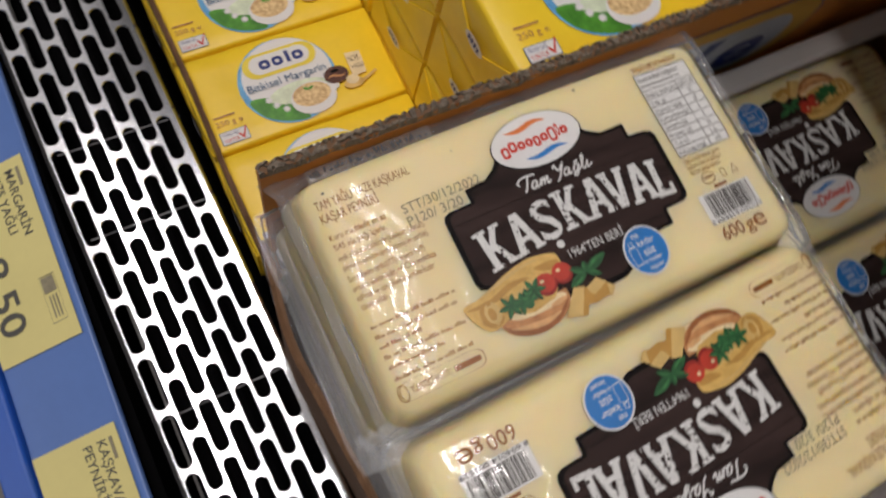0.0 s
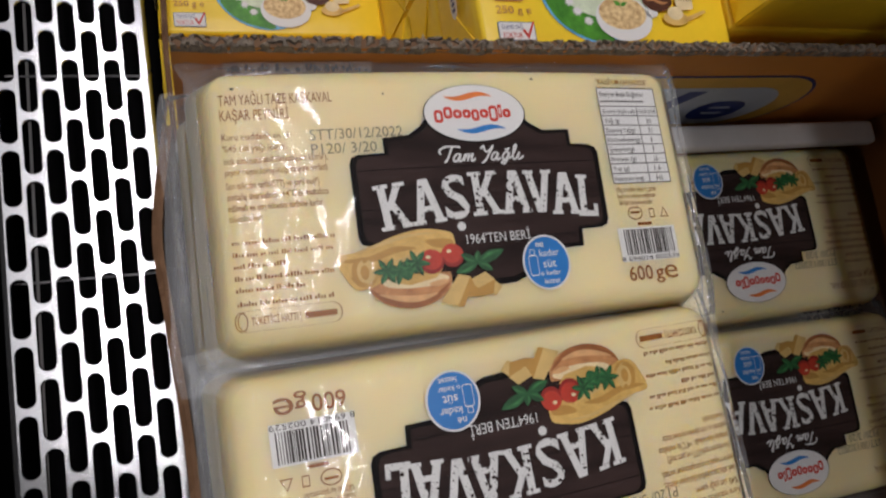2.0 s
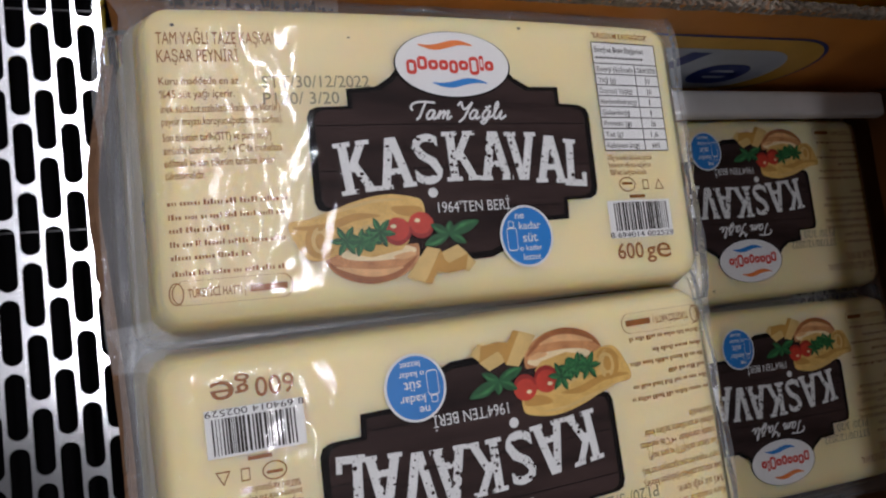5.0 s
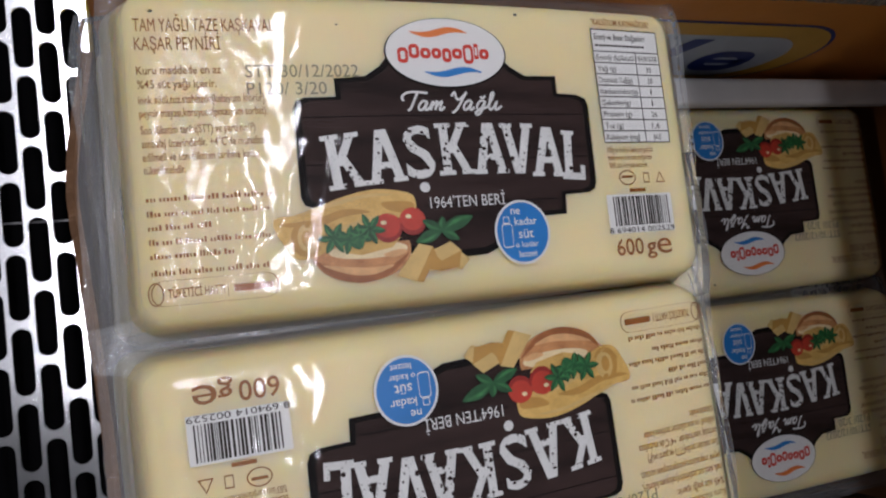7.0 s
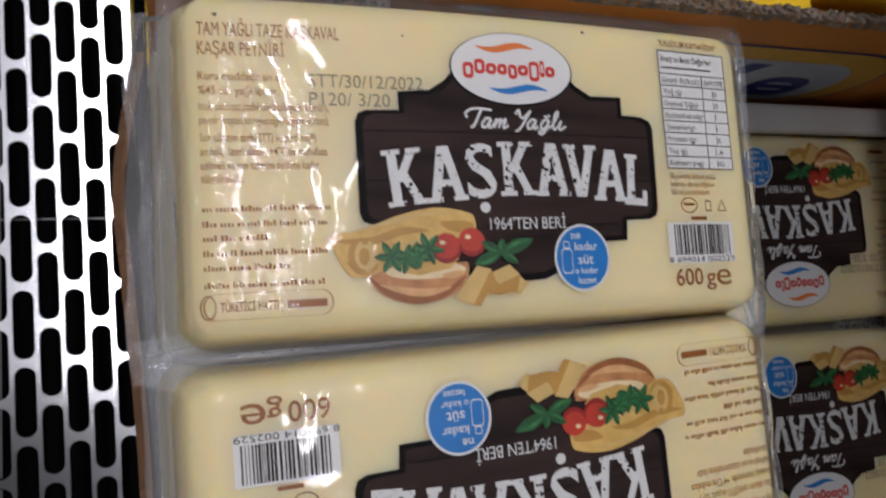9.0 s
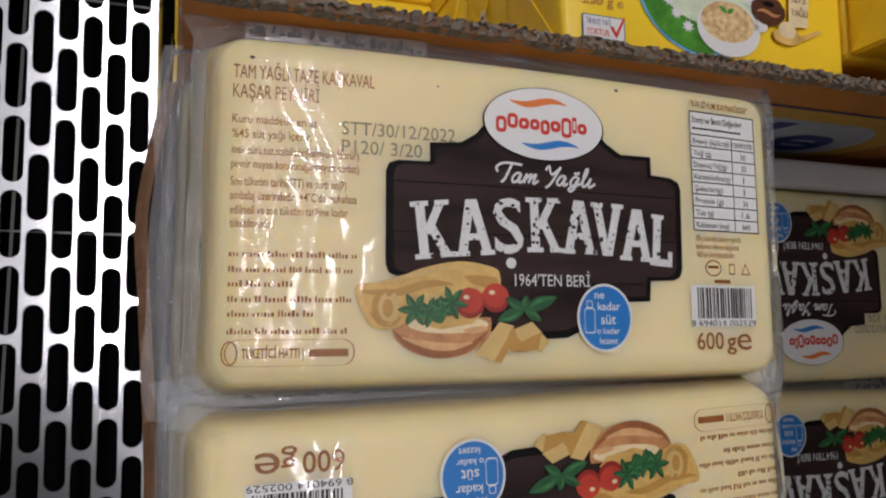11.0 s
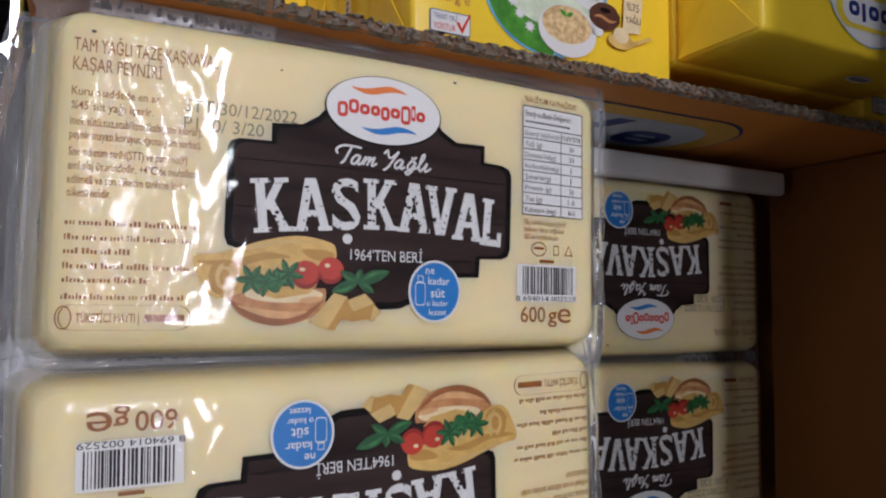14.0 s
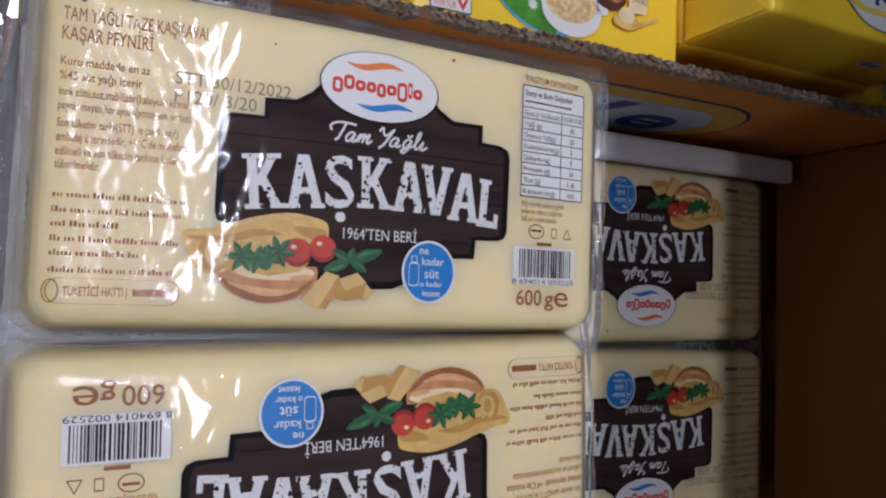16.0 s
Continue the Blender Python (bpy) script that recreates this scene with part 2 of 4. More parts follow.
def lettering(bm, text, x, y, height, width=None, z=0.0, bold=0.0, shear=0.0, right=False):
    """Flat letters of the built-in font: lower left at x, y; cap height and, if given, total width in metres."""
    data = bpy.data.curves.new("letters", "FONT")
    data.body, data.size, data.offset, data.shear = text, 1.0, bold, shear
    data.resolution_u = 3
    ob = bpy.data.objects.new("letters", data)
    scene.collection.objects.link(ob)
    bpy.context.view_layer.update()
    me = bpy.data.meshes.new_from_object(ob.evaluated_get(bpy.context.evaluated_depsgraph_get()))
    scene.collection.objects.unlink(ob)
    bpy.data.objects.remove(ob)
    if not me.vertices:
        return bm
    xs = [v.co.x for v in me.vertices]
    sy = height / 0.7
    sx = (width / (max(xs) - min(xs))) if width else sy
    left = x - (sx * (max(xs) - min(xs)) if right else 0)
    vs = [bm.verts.new((left + sx * (v.co.x - min(xs)), y + sy * v.co.y, z)) for v in me.vertices]
    for p in me.polygons:
        try:
            f = bm.faces.new([vs[i] for i in p.vertices])
        except ValueError:
            continue
        f.normal_update()
        if f.normal.z < 0:
            f.normal_flip()
    bpy.data.meshes.remove(me)
    return bm


def lift(bm, m):
    bmesh.ops.transform(bm, matrix=m, verts=bm.verts)
    return bm


# ---- the setting ----
def setting(name, bm, material, label, category="structure"):
    me = bpy.data.meshes.new(name)
    bm.to_mesh(me)
    bm.free()
    me.materials.append(M[material])
    return tagged(new(name, me), label, category, "", "structure")


setting("floor", box(-6, 3, -4, 4, -0.6, -0.55), "floor_tile", "grey tiled shop floor in front of the chiller", "floor")
setting("ceiling", box(-6, 3, -4, 4, 2.7, 2.75), "paint", "plain pale shop ceiling with tube lights", "ceiling")
setting("wall_north", box(-6, 3, 4, 4.1, -0.6, 2.75), "paint", "plain pale painted shop wall", "wall")
setting("wall_south", box(-6, 3, -4.1, -4, -0.6, 2.75), "paint", "plain pale painted shop wall", "wall")
setting("wall_west", box(-6.1, -6, -4, 4, -0.6, 2.75), "paint", "plain pale painted shop wall", "wall")
setting("wall_east", box(3, 3.1, -4, 4, -0.6, 2.75), "paint", "plain pale painted shop wall", "wall")

# chiller: base, deck, return-air well with its darkness put into the colour, back, shelf above
chiller = thing("chiller", "open supermarket chiller with steel deck and black inner lining", "chiller", "", "structure")
part("base", box(-0.170, 0.75, -1.2, 1.2, -0.55, -0.02), "well_shade", chiller)
part("deck", box(-0.068, 0.7, -1.2, 1.2, 0.072, 0.088), "steel", chiller, "galvanised steel deck under the cartons")
part("back_panel", box(0.7, 0.75, -1.2, 1.2, -0.02, 1.6), "shelf", chiller, "grey enamelled back panel")
part("upper_shelf", box(0.172, 0.70, 0.0715, 1.2, 0.64, 0.66, 0.003), "shelf", chiller, "grey enamelled shelf above the cartons")
part("front_lining", box(-0.186, -0.1720, -1.2, 1.2, -0.02, 0.100), "well_shade", chiller, "inner lining of the front edge, coloured near-black like the shaded well")
part("upper_shelf", box(0.172, 0.70, -1.2, 0.070, 0.64, 0.66, 0.003), "shelf", chiller, "grey enamelled shelf above the cartons")


def slotted_plate():
    """Pressed steel plate: seven columns of upright slots, every other column shifted by half a pitch."""
    bm = bmesh.new()
    px, py, n = 0.0112, 0.0368, 8
    for i in range(7):
        cx = -0.1550 + px * i
        for k in range(-7, 13):
            cy = py * (k + 0.348 + (0.5 if i % 2 else 0))
            hw, hl = 0.0042, 0.0160
            hole = [(cx + hw * math.cos(radians(180 * j / n)), cy + hl - hw + hw * math.sin(radians(180 * j / n))) for j in range(n + 1)]
            hole += [(cx - hw * math.cos(radians(180 * j / n)), cy - hl + hw - hw * math.sin(radians(180 * j / n))) for j in range(n + 1)]
            rim = []
            for j, (x, y) in enumerate(hole):
                t = j % (n + 1) / n
                side = 1 if j <= n else -1
                if t <= 0.25:
                    rim.append((cx + side * px / 2, cy + side * (hl - hw + (py / 2 - hl + hw) * t * 4)))
                elif t >= 0.75:
                    rim.append((cx - side * px / 2, cy + side * (hl - hw + (py / 2 - hl + hw) * (1 - t) * 4)))
                else:
                    rim.append((cx + side * px / 2 * (1 - (t - 0.25) * 4), cy + side * py / 2))
            m = len(hole)
            a = [bm.verts.new((x, y, 0.110)) for x, y in rim]
            b = [bm.verts.new((cx + (x - cx) * 1.1, cy + (y - cy) * 1.03, 0.110)) for x, y in hole]
            c = [bm.verts.new((x, y, 0.1093)) for x, y in hole]
            d = [bm.verts.new((x, y, 0.1072)) for x, y in hole]
            for j in range(m):
                q = (j + 1) % m
                bm.faces.new((a[j], a[q], b[q], b[j]))
                bm.faces.new((b[j], b[q], c[q], c[j]))
                bm.faces.new((c[j], c[q], d[q], d[j]))
    y0, y1 = py * -7.15, py * 12.35
    # margins with rolled edges
    for xs in ([(-0.0822, 0.110), (-0.0795, 0.110), (-0.0781, 0.1094), (-0.0774, 0.1080), (-0.0772, 0.092)], [(-0.1638, 0.0860), (-0.1637, 0.1085), (-0.1630, 0.1096), (-0.1606, 0.110)]):
        va = [bm.verts.new((x, y0, z)) for x, z in xs]
        vb = [bm.verts.new((x, y1, z)) for x, z in xs]
        for j in range(len(xs) - 1):
            bm.faces.new((va[j], vb[j], vb[j + 1], va[j + 1]))
    for v in bm.verts:
        v.co.x -= 0.018 * v.co.y
    bmesh.ops.remove_doubles(bm, verts=bm.verts, dist=0.00005)
    bmesh.ops.recalc_face_normals(bm, faces=bm.faces)
    return bm


grille = thing("air_grille", "shiny perforated steel air grille along the chiller's front edge", "grille", "", "structure")
part("plate", slotted_plate(), "steel", grille)
for y in (0.2200, 0.1560, 0.03, -0.12):
    part("cross_rod", box(-0.162, -0.080, y - 0.0005, y + 0.0005, 0.0900, 0.0908), "shelf", grille)

# price rail on the front edge: a blue channel that slopes down towards the shopper
rail = thing("price_rail", "light blue plastic price rail on the chiller's front edge", "price rail")
RAIL = pose(-0.1778, 0, 0.116, 0, -20, -1.2)
part("backing", lift(box(-0.060, 0.0, -1.0, 1.0, -0.004, 0.0, 0.001), RAIL), "rail", rail)
part("lip", lift(box(-0.080, -0.061, -1.0, 1.0, -0.012, 0.004, 0.002), RAIL), "rail_deep", rail, "deep blue lower lip")


def price_tag(y0, y1, lines, price, label):
    tag = thing("price_tag", label, "price tag", "price tags in the rail")
    part("card", lift(box(-0.0585, -0.0045, y0, y1, 0.0008, 0.0014), RAIL), "tag", tag)
    turn = RAIL @ pose(-0.0045, y1, 0.0018, 0, 0, -90)
    n = y1 - y0
    part("code_bar", lift(rect(bmesh.new(), 0.007, 0.020, -0.0058, -0.0036), turn), "grey_ink", tag)
    yy = -0.0135
    for text in lines:
        part("name_line", lift(lettering(bmesh.new(), text, 0.007, yy, 0.0060, z=0.0, bold=0.006), turn), "tag_ink", tag)
        yy -= 0.0092
    if price:
        part("price_line", lift(lettering(bmesh.new(), price, 0.056, -0.047, 0.0170, 0.050, bold=0.012), turn), "tag_ink", tag)
    part("stamp_frame", lift(outline(bmesh.new(), [(n - 0.042, -0.0145), (n - 0.012, -0.0145), (n - 0.012, -0.0045), (n - 0.042, -0.0045)], 0.0005), turn), "grey_ink", tag)
    part("stamp_square", lift(rect(bmesh.new(), n - 0.041, n - 0.031, -0.0138, -0.0055), turn), "grey_ink", tag)
    for k in range(3):
        part("stamp_bar", lift(rect(bmesh.new(), n - 0.029, n - 0.015, -0.0075 - 0.0022 * k, -0.0065 - 0.0022 * k), turn), "grey_ink", tag)
    return tag


price_tag(0.094, 0.216, ["MARGARİN", "%75 YAĞLI"], "8,50", "yellow paper price tag for margarine in the blue rail")
price_tag(-0.090, 0.038, ["KAŞKAVAL", "PEYNİRİ TAM"], "", "yellow paper price tag for kashkaval cheese in the blue rail")

# ---- cheese packs ----
OX, OY, BL, BW, BT = 0.0390, 0.0145, 0.1865, 0.095, 0.0288


def put(bm):
    """Moves a print laid out in label coordinates onto the pack."""
    return lift(bm, Matrix.Translation((-OX, -OY, 0)))


def cheese_block():
    bm = bmesh.new()
    slab(bm, -BL / 2, BL / 2, -BW / 2, BW / 2, 0, BT)
    up = [e for e in bm.edges if abs(e.verts[0].co.z - e.verts[1].co.z) > 0.01]
    bmesh.ops.bevel(bm, geom=up, offset=0.0075, segments=5, affect="EDGES", profile=0.5)
    bmesh.ops.bevel(bm, geom=[e for e in bm.edges if e.verts[0].co.z > BT - 1e-5 and e.verts[1].co.z > BT - 1e-5], offset=0.0050, segments=5, affect="EDGES", profile=0.5)
    for k in range(-8, 9):
        bmesh.ops.bisect_plane(bm, geom=bm.verts[:] + bm.edges[:] + bm.faces[:], plane_co=(0.01 * k, 0, 0), plane_no=(1, 0, 0))
    for axis, at in (((1, 0, 0), BL / 2 - 0.0052), ((0, 1, 0), BW / 2 - 0.0052)):
        for side in (-1, 1):
            bmesh.ops.bisect_plane(bm, geom=bm.verts[:] + bm.edges[:] + bm.faces[:], plane_co=Vector(axis) * at * side, plane_no=axis)
    for v in bm.verts:
        f = 1 - v.co.z / BT
        v.co.x += math.copysign(0.0088 * f, v.co.x)
        v.co.y += math.copysign(0.0066 * f ** 0.6, v.co.y)
    return bm


def film_top(seed, side):
    """Taut top film, with sharp puckers that gather towards one end."""
    bm = bmesh.new()
    nx, ny = 150, 76
    x0, x1, y0, y1 = -BL / 2 - 0.001, BL / 2 + 0.001, -BW / 2 - 0.001, BW / 2 + 0.001
    grid = []
    for j in range(ny + 1):
        row = []
        for i in range(nx + 1):
            u, v = i / nx, j / ny
            x, y = x0 + (x1 - x0) * u, y0 + (y1 - y0) * v
            edge = min(u * BL, (1 - u) * BL, v * BW, (1 - v) * BW)
            near = u if side < 0 else 1 - u
            end = max(0.0, 1 - near * 3.2) + 0.25 * max(0.0, 1 - (1 - near) * 6)
            wx = 0.010 * noise.noise(Vector((x * 24, y * 24, seed))) + 0.003 * noise.noise(Vector((x * 80, y * 80, seed + 1)))
            wy = 0.010 * noise.noise(Vector((x * 24, y * 24, seed + 40)))
            fold = 1 - abs(noise.noise(Vector(((x + wx) * 46, (y + wy) * 22, seed + 3)))) * 2.4
            fine = 1 - abs(noise.noise(Vector(((x + wx) * 95, (y + wy) * 60, seed + 8)))) * 2.4
            z = BT + 0.0022 + 0.0010 * end * max(0.0, fold) ** 6 + 0.0004 * end * max(0.0, fine) ** 4
            streak = 1 - abs(noise.noise(Vector(((x + 0.4 * wx) * 30, (y + 0.5 * wy) * 9, seed + 21)))) * 2.8
            z += 0.00016 * max(0.0, streak) ** 8
            pucker = max(0.0, 1 - min(v, 1 - v) * 7)
            z += 0.0004 * pucker * noise.noise(Vector(((x + wx) * 110, y * 30, seed + 50)))
            z += (0.00014 + 0.00016 * end) * noise.noise(Vector((x * 50, y * 24, seed + 9)))
            drop = max(0.0, 1 - edge / 0.006)
            z -= 0.0036 * drop * drop
            row.append(bm.verts.new((x, y, z)))
        grid.append(row)
    for j in range(ny):
        for i in range(nx):
            bm.faces.new((grid[j][i], grid[j][i + 1], grid[j + 1][i + 1], grid[j + 1][i]))
    return bm


def film_skirt(seed, left, right):
    """The film's shrunk sides and the crinkled sealed edge that stands out round the block."""
    bm = bmesh.new()
    base = []
    for x, y in rounded(-BL / 2, BL / 2, -BW / 2, BW / 2, 0.0065, 8):
        base.append((x, y))
    dense = []
    for i, (x, y) in enumerate(base):
        x2, y2 = base[(i + 1) % len(base)]
        n = max(1, int(math.hypot(x2 - x, y2 - y) / 0.002))
        dense += [(x + (x2 - x) * k / n, y + (y2 - y) * k / n) for k in range(n)]
    rings = [(0.0008, -0.0012), (0.0026, -0.0050), (0.0046, -0.0110), (0.0060, -0.0152), (0.0070, -0.0168), (0.0080, -0.0158), (0.0085, -0.0134), (0.0090, -0.0160), (0.0112, -0.0164), (0.0117, -0.0136), (0.0122, -0.0164), (0.0142, -0.0162), (0.0147, -0.0170)]
    loops = []
    for k, (out, z) in enumerate(rings):
        loop = []
        for x, y in dense:
            sx, sy = (x / (BL / 2)), (y / (BW / 2))
            wx, wy = max(0.0, abs(sx) - 0.90) / 0.10 * math.copysign(1, sx), max(0.0, abs(sy) - 0.80) / 0.20 * math.copysign(1, sy)
            d = (math.hypot(wx, wy) if k < 4 else max(abs(wx), abs(wy))) or 1
            q = noise.noise(Vector((x * 34 + seed, y * 34, k * 0.5)))
            q2 = noise.noise(Vector((x * 90 + seed, y * 90, k * 0.9)))
            o = out * (1 + (0.14 * q + 0.05) * (k > 3)) + 0.0005 * q2 * (k > 3)
            o *= 1 - (left if wx < 0 else right) * min(1.0, abs(wx)) * (abs(wx) > abs(wy)) * min(1.0, k / 5)
            loop.append(bm.verts.new((x + wx / d * o, y + wy / d * o, BT + z + (0.0010 * q + 0.0007 * q2) * (k > 1) * min(1, k / 4))))
        loops.append(loop)
    n = len(dense)
    for k, (a, b) in enumerate(zip(loops, loops[1:])):
        for i in range(n):
            bm.faces.new((a[i], b[i], b[(i + 1) % n], a[(i + 1) % n])).material_index = 1 if k < 3 else 0
    bmesh.ops.recalc_face_normals(bm, faces=bm.faces)
    return bm


def smooth_line(pts, n=40):
    out = []
    for i in range(n + 1):
        u = i / n * (len(pts) - 1)
        k = min(int(u), len(pts) - 2)
        f = u - k
        f = f * f * (3 - 2 * f)
        out.append((pts[k][0] + (pts[k + 1][0] - pts[k][0]) * f, pts[k][1] + (pts[k + 1][1] - pts[k][1]) * f))
    return out


def pen_line(pts, n=6):
    """An open line drawn smoothly through its points."""
    out, k = [], len(pts)
    for i in range(k - 1):
        p0, p1, p2, p3 = (Vector(pts[max(0, min(k - 1, i + d))]) for d in (-1, 0, 1, 2))
        for j in range(n):
            t = j / n
            q = 0.5 * (2 * p1 + (p2 - p0) * t + (2 * p0 - 5 * p1 + 4 * p2 - p3) * t * t + (3 * p1 - p0 - 3 * p2 + p3) * t ** 3)
            out.append((q.x, q.y))
    return out + [tuple(pts[-1])]


def outline_open(bm, pts, w, z=0.0):
    """A thin open pen line."""
    up, low = [], []
    for i, (x, y) in enumerate(pts):
        a, b = pts[max(0, i - 1)], pts[min(len(pts) - 1, i + 1)]
        d = math.hypot(b[0] - a[0], b[1] - a[1]) or 1
        nx, ny = -(b[1] - a[1]) / d * w / 2, (b[0] - a[0]) / d * w / 2
        up.append(bm.verts.new((x + nx, y + ny, z))), low.append(bm.verts.new((x - nx, y - ny, z)))
    for k in range(len(pts) - 1):
        bm.faces.new((low[k], low[k + 1], up[k + 1], up[k]))
    return bm


PLAQUE = [(-0.0085, -0.001), (-0.0085, 0.0265), (-0.0075, 0.029), (-0.005, 0.0300), (0.005, 0.0302), (0.005, 0.0360), (0.015, 0.0368), (0.020, 0.0400), (0.026, 0.047),
          (0.034, 0.052), (0.052, 0.052), (0.060, 0.047), (0.0655, 0.0405), (0.071, 0.0372), (0.0825, 0.0374), (0.0825, 0.0312), (0.0900, 0.0308), (0.093, 0.0295), (0.0940, 0.0270),
          (0.0935, -0.0005), (0.0925, -0.003), (0.090, -0.0042), (0.081, -0.0045), (0.0805, -0.0112), (0.071, -0.0115), (0.061, -0.018), (0.050, -0.0228), (0.035, -0.0235), (0.018, -0.019),
          (0.005, -0.012), (0.004, -0.005), (-0.005, -0.0045), (-0.0075, -0.0035)]


def bars(bm, rows, h):
    for x0, x1, y in rows:
        rect(bm, x0, x1, y, y + h)
    return bm


def leaf(bm, x, y, length, width, angle):
    c, s = math.cos(radians(angle)), math.sin(radians(angle))
    pts = [(0, 0), (0.3, 0.5), (0.6, 0.45), (1, 0), (0.6, -0.45), (0.3, -0.5)]
    return poly(bm, [(x + c * u * length - s * v * width, y + s * u * length + c * v * width) for u, v in pts])


def soft(pts, n=5):
    """A closed outline rounded through its points."""
    out, k = [], len(pts)
    for i in range(k):
        p0, p1, p2, p3 = (Vector(pts[(i + d) % k]) for d in (-1, 0, 1, 2))
        for j in range(n):
            t = j / n
            q = 0.5 * (2 * p1 + (p2 - p0) * t + (2 * p0 - 5 * p1 + 4 * p2 - p3) * t * t + (3 * p1 - p0 - 3 * p2 + p3) * t ** 3)
            out.append((q.x, q.y))
    return out


def slab_letter(bm, ch, w, h):
    """A block capital with slab serifs, built of flat strokes."""
    t = 0.0029
    strokes = {"K": [(0.24, 0, 0.24, 1, t), (0.34, 0.42, 0.80, 1, t), (0.46, 0.58, 0.84, 0, t)], "A": [(0.16, 0, 0.47, 1, t), (0.84, 0, 0.53, 1, t)],
               "V": [(0.16, 1, 0.47, 0, t), (0.84, 1, 0.53, 0, t)], "L": [(0.28, 0, 0.28, 1, t)]}[ch]
    flats = {"K": [(0, 0.46, 0), (0, 0.46, 1), (0.64, 1.03, 0), (0.62, 0.99, 1)], "A": [(-0.02, 0.36, 0), (0.64, 1.02, 0)], "V": [(-0.02, 0.36, 1), (0.64, 1.02, 1)], "L": [(0, 1, 0), (0, 0.56, 1)]}[ch]
    n = 0
    for x0, y0, x1, y1, b in strokes:
        poly(bm, [(x0 * w - b / 2, y0 * h), (x0 * w + b / 2, y0 * h), (x1 * w + b / 2, y1 * h), (x1 * w - b / 2, y1 * h)], 0.00001 * n)
        n += 1
    for x0, x1, v in flats:
        b = 0.0024 if ch == "L" and v == 0 else 0.0015
        rect(bm, x0 * w, x1 * w, v * (h - b), v * (h - b) + b, 0.00001 * n)
        n += 1
    if ch == "L":
        rect(bm, 0.80 * w, w, 0, 0.0052, 0.00001 * n)
    if ch == "A":
        rect(bm, 0.28 * w, 0.72 * w, 0.27 * h, 0.27 * h + 0.0021, 0.00001 * n)
    return bm


def cheese_pack(seed, label, side=-1):
    pack = thing("cheese_pack", label, "cheese pack", "shrink-wrapped cheese packs in the carton")
    part("cheese_block", cheese_block(), "cheese", pack, "pale yellow cheese block with rounded corners", True)

    def ink(name, bm, material, layer, text="", parent=pack):
        for k in range(-9, 14):
            bmesh.ops.bisect_plane(bm, geom=bm.verts[:] + bm.edges[:] + bm.faces[:], plane_co=(0.01 * k, 0, 0), plane_no=(1, 0, 0))
        return part(name, lift(put(bm), Matrix.Translation((0, 0, BT + 0.00012 * layer))), material, parent, text)

    ink("plaque", poly(bmesh.new(), PLAQUE), "plaque_edge", 1, "dark brown printed wooden sign shape")
    cx, cy = 0.043, 0.014
    inner = [(cx + (x - cx) * 0.955, cy + (y - cy) * 0.935) for x, y in PLAQUE]
    ink("plank_face", poly(bmesh.new(), inner), "plank", 2, "worn dark plank print")
    bm = bmesh.new()
    for y in (0.0235, 0.0085, -0.006):
        rect(bm, -0.006 if y > 0 else 0.03, 0.0915 if y > 0 else 0.078, y, y + 0.0004)
    ink("plank_seam", bm, "plaque_edge", 3)
    # printed name and words on the sign
    bm = bmesh.new()
    marks = zip("KASKAVAL", (0.0004, 0.0130, 0.0256, 0.0364, 0.0488, 0.0590, 0.0696, 0.0806), (0.0122, 0.0124, 0.0098, 0.0122, 0.0118, 0.0116, 0.0118, 0.0086),
                (0.0004, 0.0016, 0.0030, 0.0036, 0.0036, 0.0034, 0.0022, 0.0008), (6, 4.5, 2.5, 1.5, 0, -1, -2.5, -4))
    for ch, x, w, y, a in marks:
        one = bmesh.new()
        if ch == "S":
            lettering(one, "S", 0, 0.0002, 0.0168, w, bold=0.012)
            poly(one, ring(w * 0.52, -0.0031, 0.0017, 0.0017, 18))
        else:
            slab_letter(one, ch, w, 0.0172)
        lift(one, Matrix.Translation((x, y, 0)) @ pose(0, 0, 0, 0, 0, a))
        spare = bpy.data.meshes.new("letter")
        one.to_mesh(spare), one.free()
        bm.from_mesh(spare)
        bpy.data.meshes.remove(spare)
    ink("title", bm, "worn_white", 4, "worn white block capitals")
    bm = bmesh.new()
    rnd = random.Random(5)
    for _ in range(620):
        x, y = -0.001 + rnd.random() * 0.09, rnd.random() * 0.0215
        r = 0.00009 + rnd.random() ** 4 * 0.00055
        poly(bm, ring(x, y, r * (0.6 + rnd.random()), r * (0.6 + rnd.random()), 6, rnd.random() * 40, 360 + rnd.random() * 40)[:6])
    ink("title_wear", bm, "plank", 5, "dark worn specks")
    bm = bmesh.new()
    letter_a = [(8.2, 3.0), (6.8, 3.2), (5.6, 1.6), (6.0, 0.2), (7.2, 0.6), (8.3, 3.0), (7.9, 0.8), (8.4, 0.1), (9.4, 1.0)]
    word_1 = [[(0.3, 3.2), (-0.5, 4.6), (1, 6.0), (4, 6.3), (8, 5.9)], [(4.6, 6.2), (3.8, 3.5), (3.0, 0.9), (2.0, 0.0)], letter_a, [(9.4, 1.0), (10.3, 3.1), (9.8, 0.1)], [(9.9, 1.2), (11.7, 3.1), (11.3, 0.1)], [(11.5, 1.2), (13.3, 3.1), (12.9, 0.6), (13.4, 0.1), (14.6, 1.2)]]
    word_2 = [[(16.4, 4.8), (17.4, 6.2), (18.2, 4.2), (19.2, 3.6), (20.8, 5.2), (21.6, 6.2)], [(21.5, 6.1), (20.0, 2.6), (18.8, 0.2), (17.4, -1.0)], [(x + 15.6, y) for x, y in letter_a]]
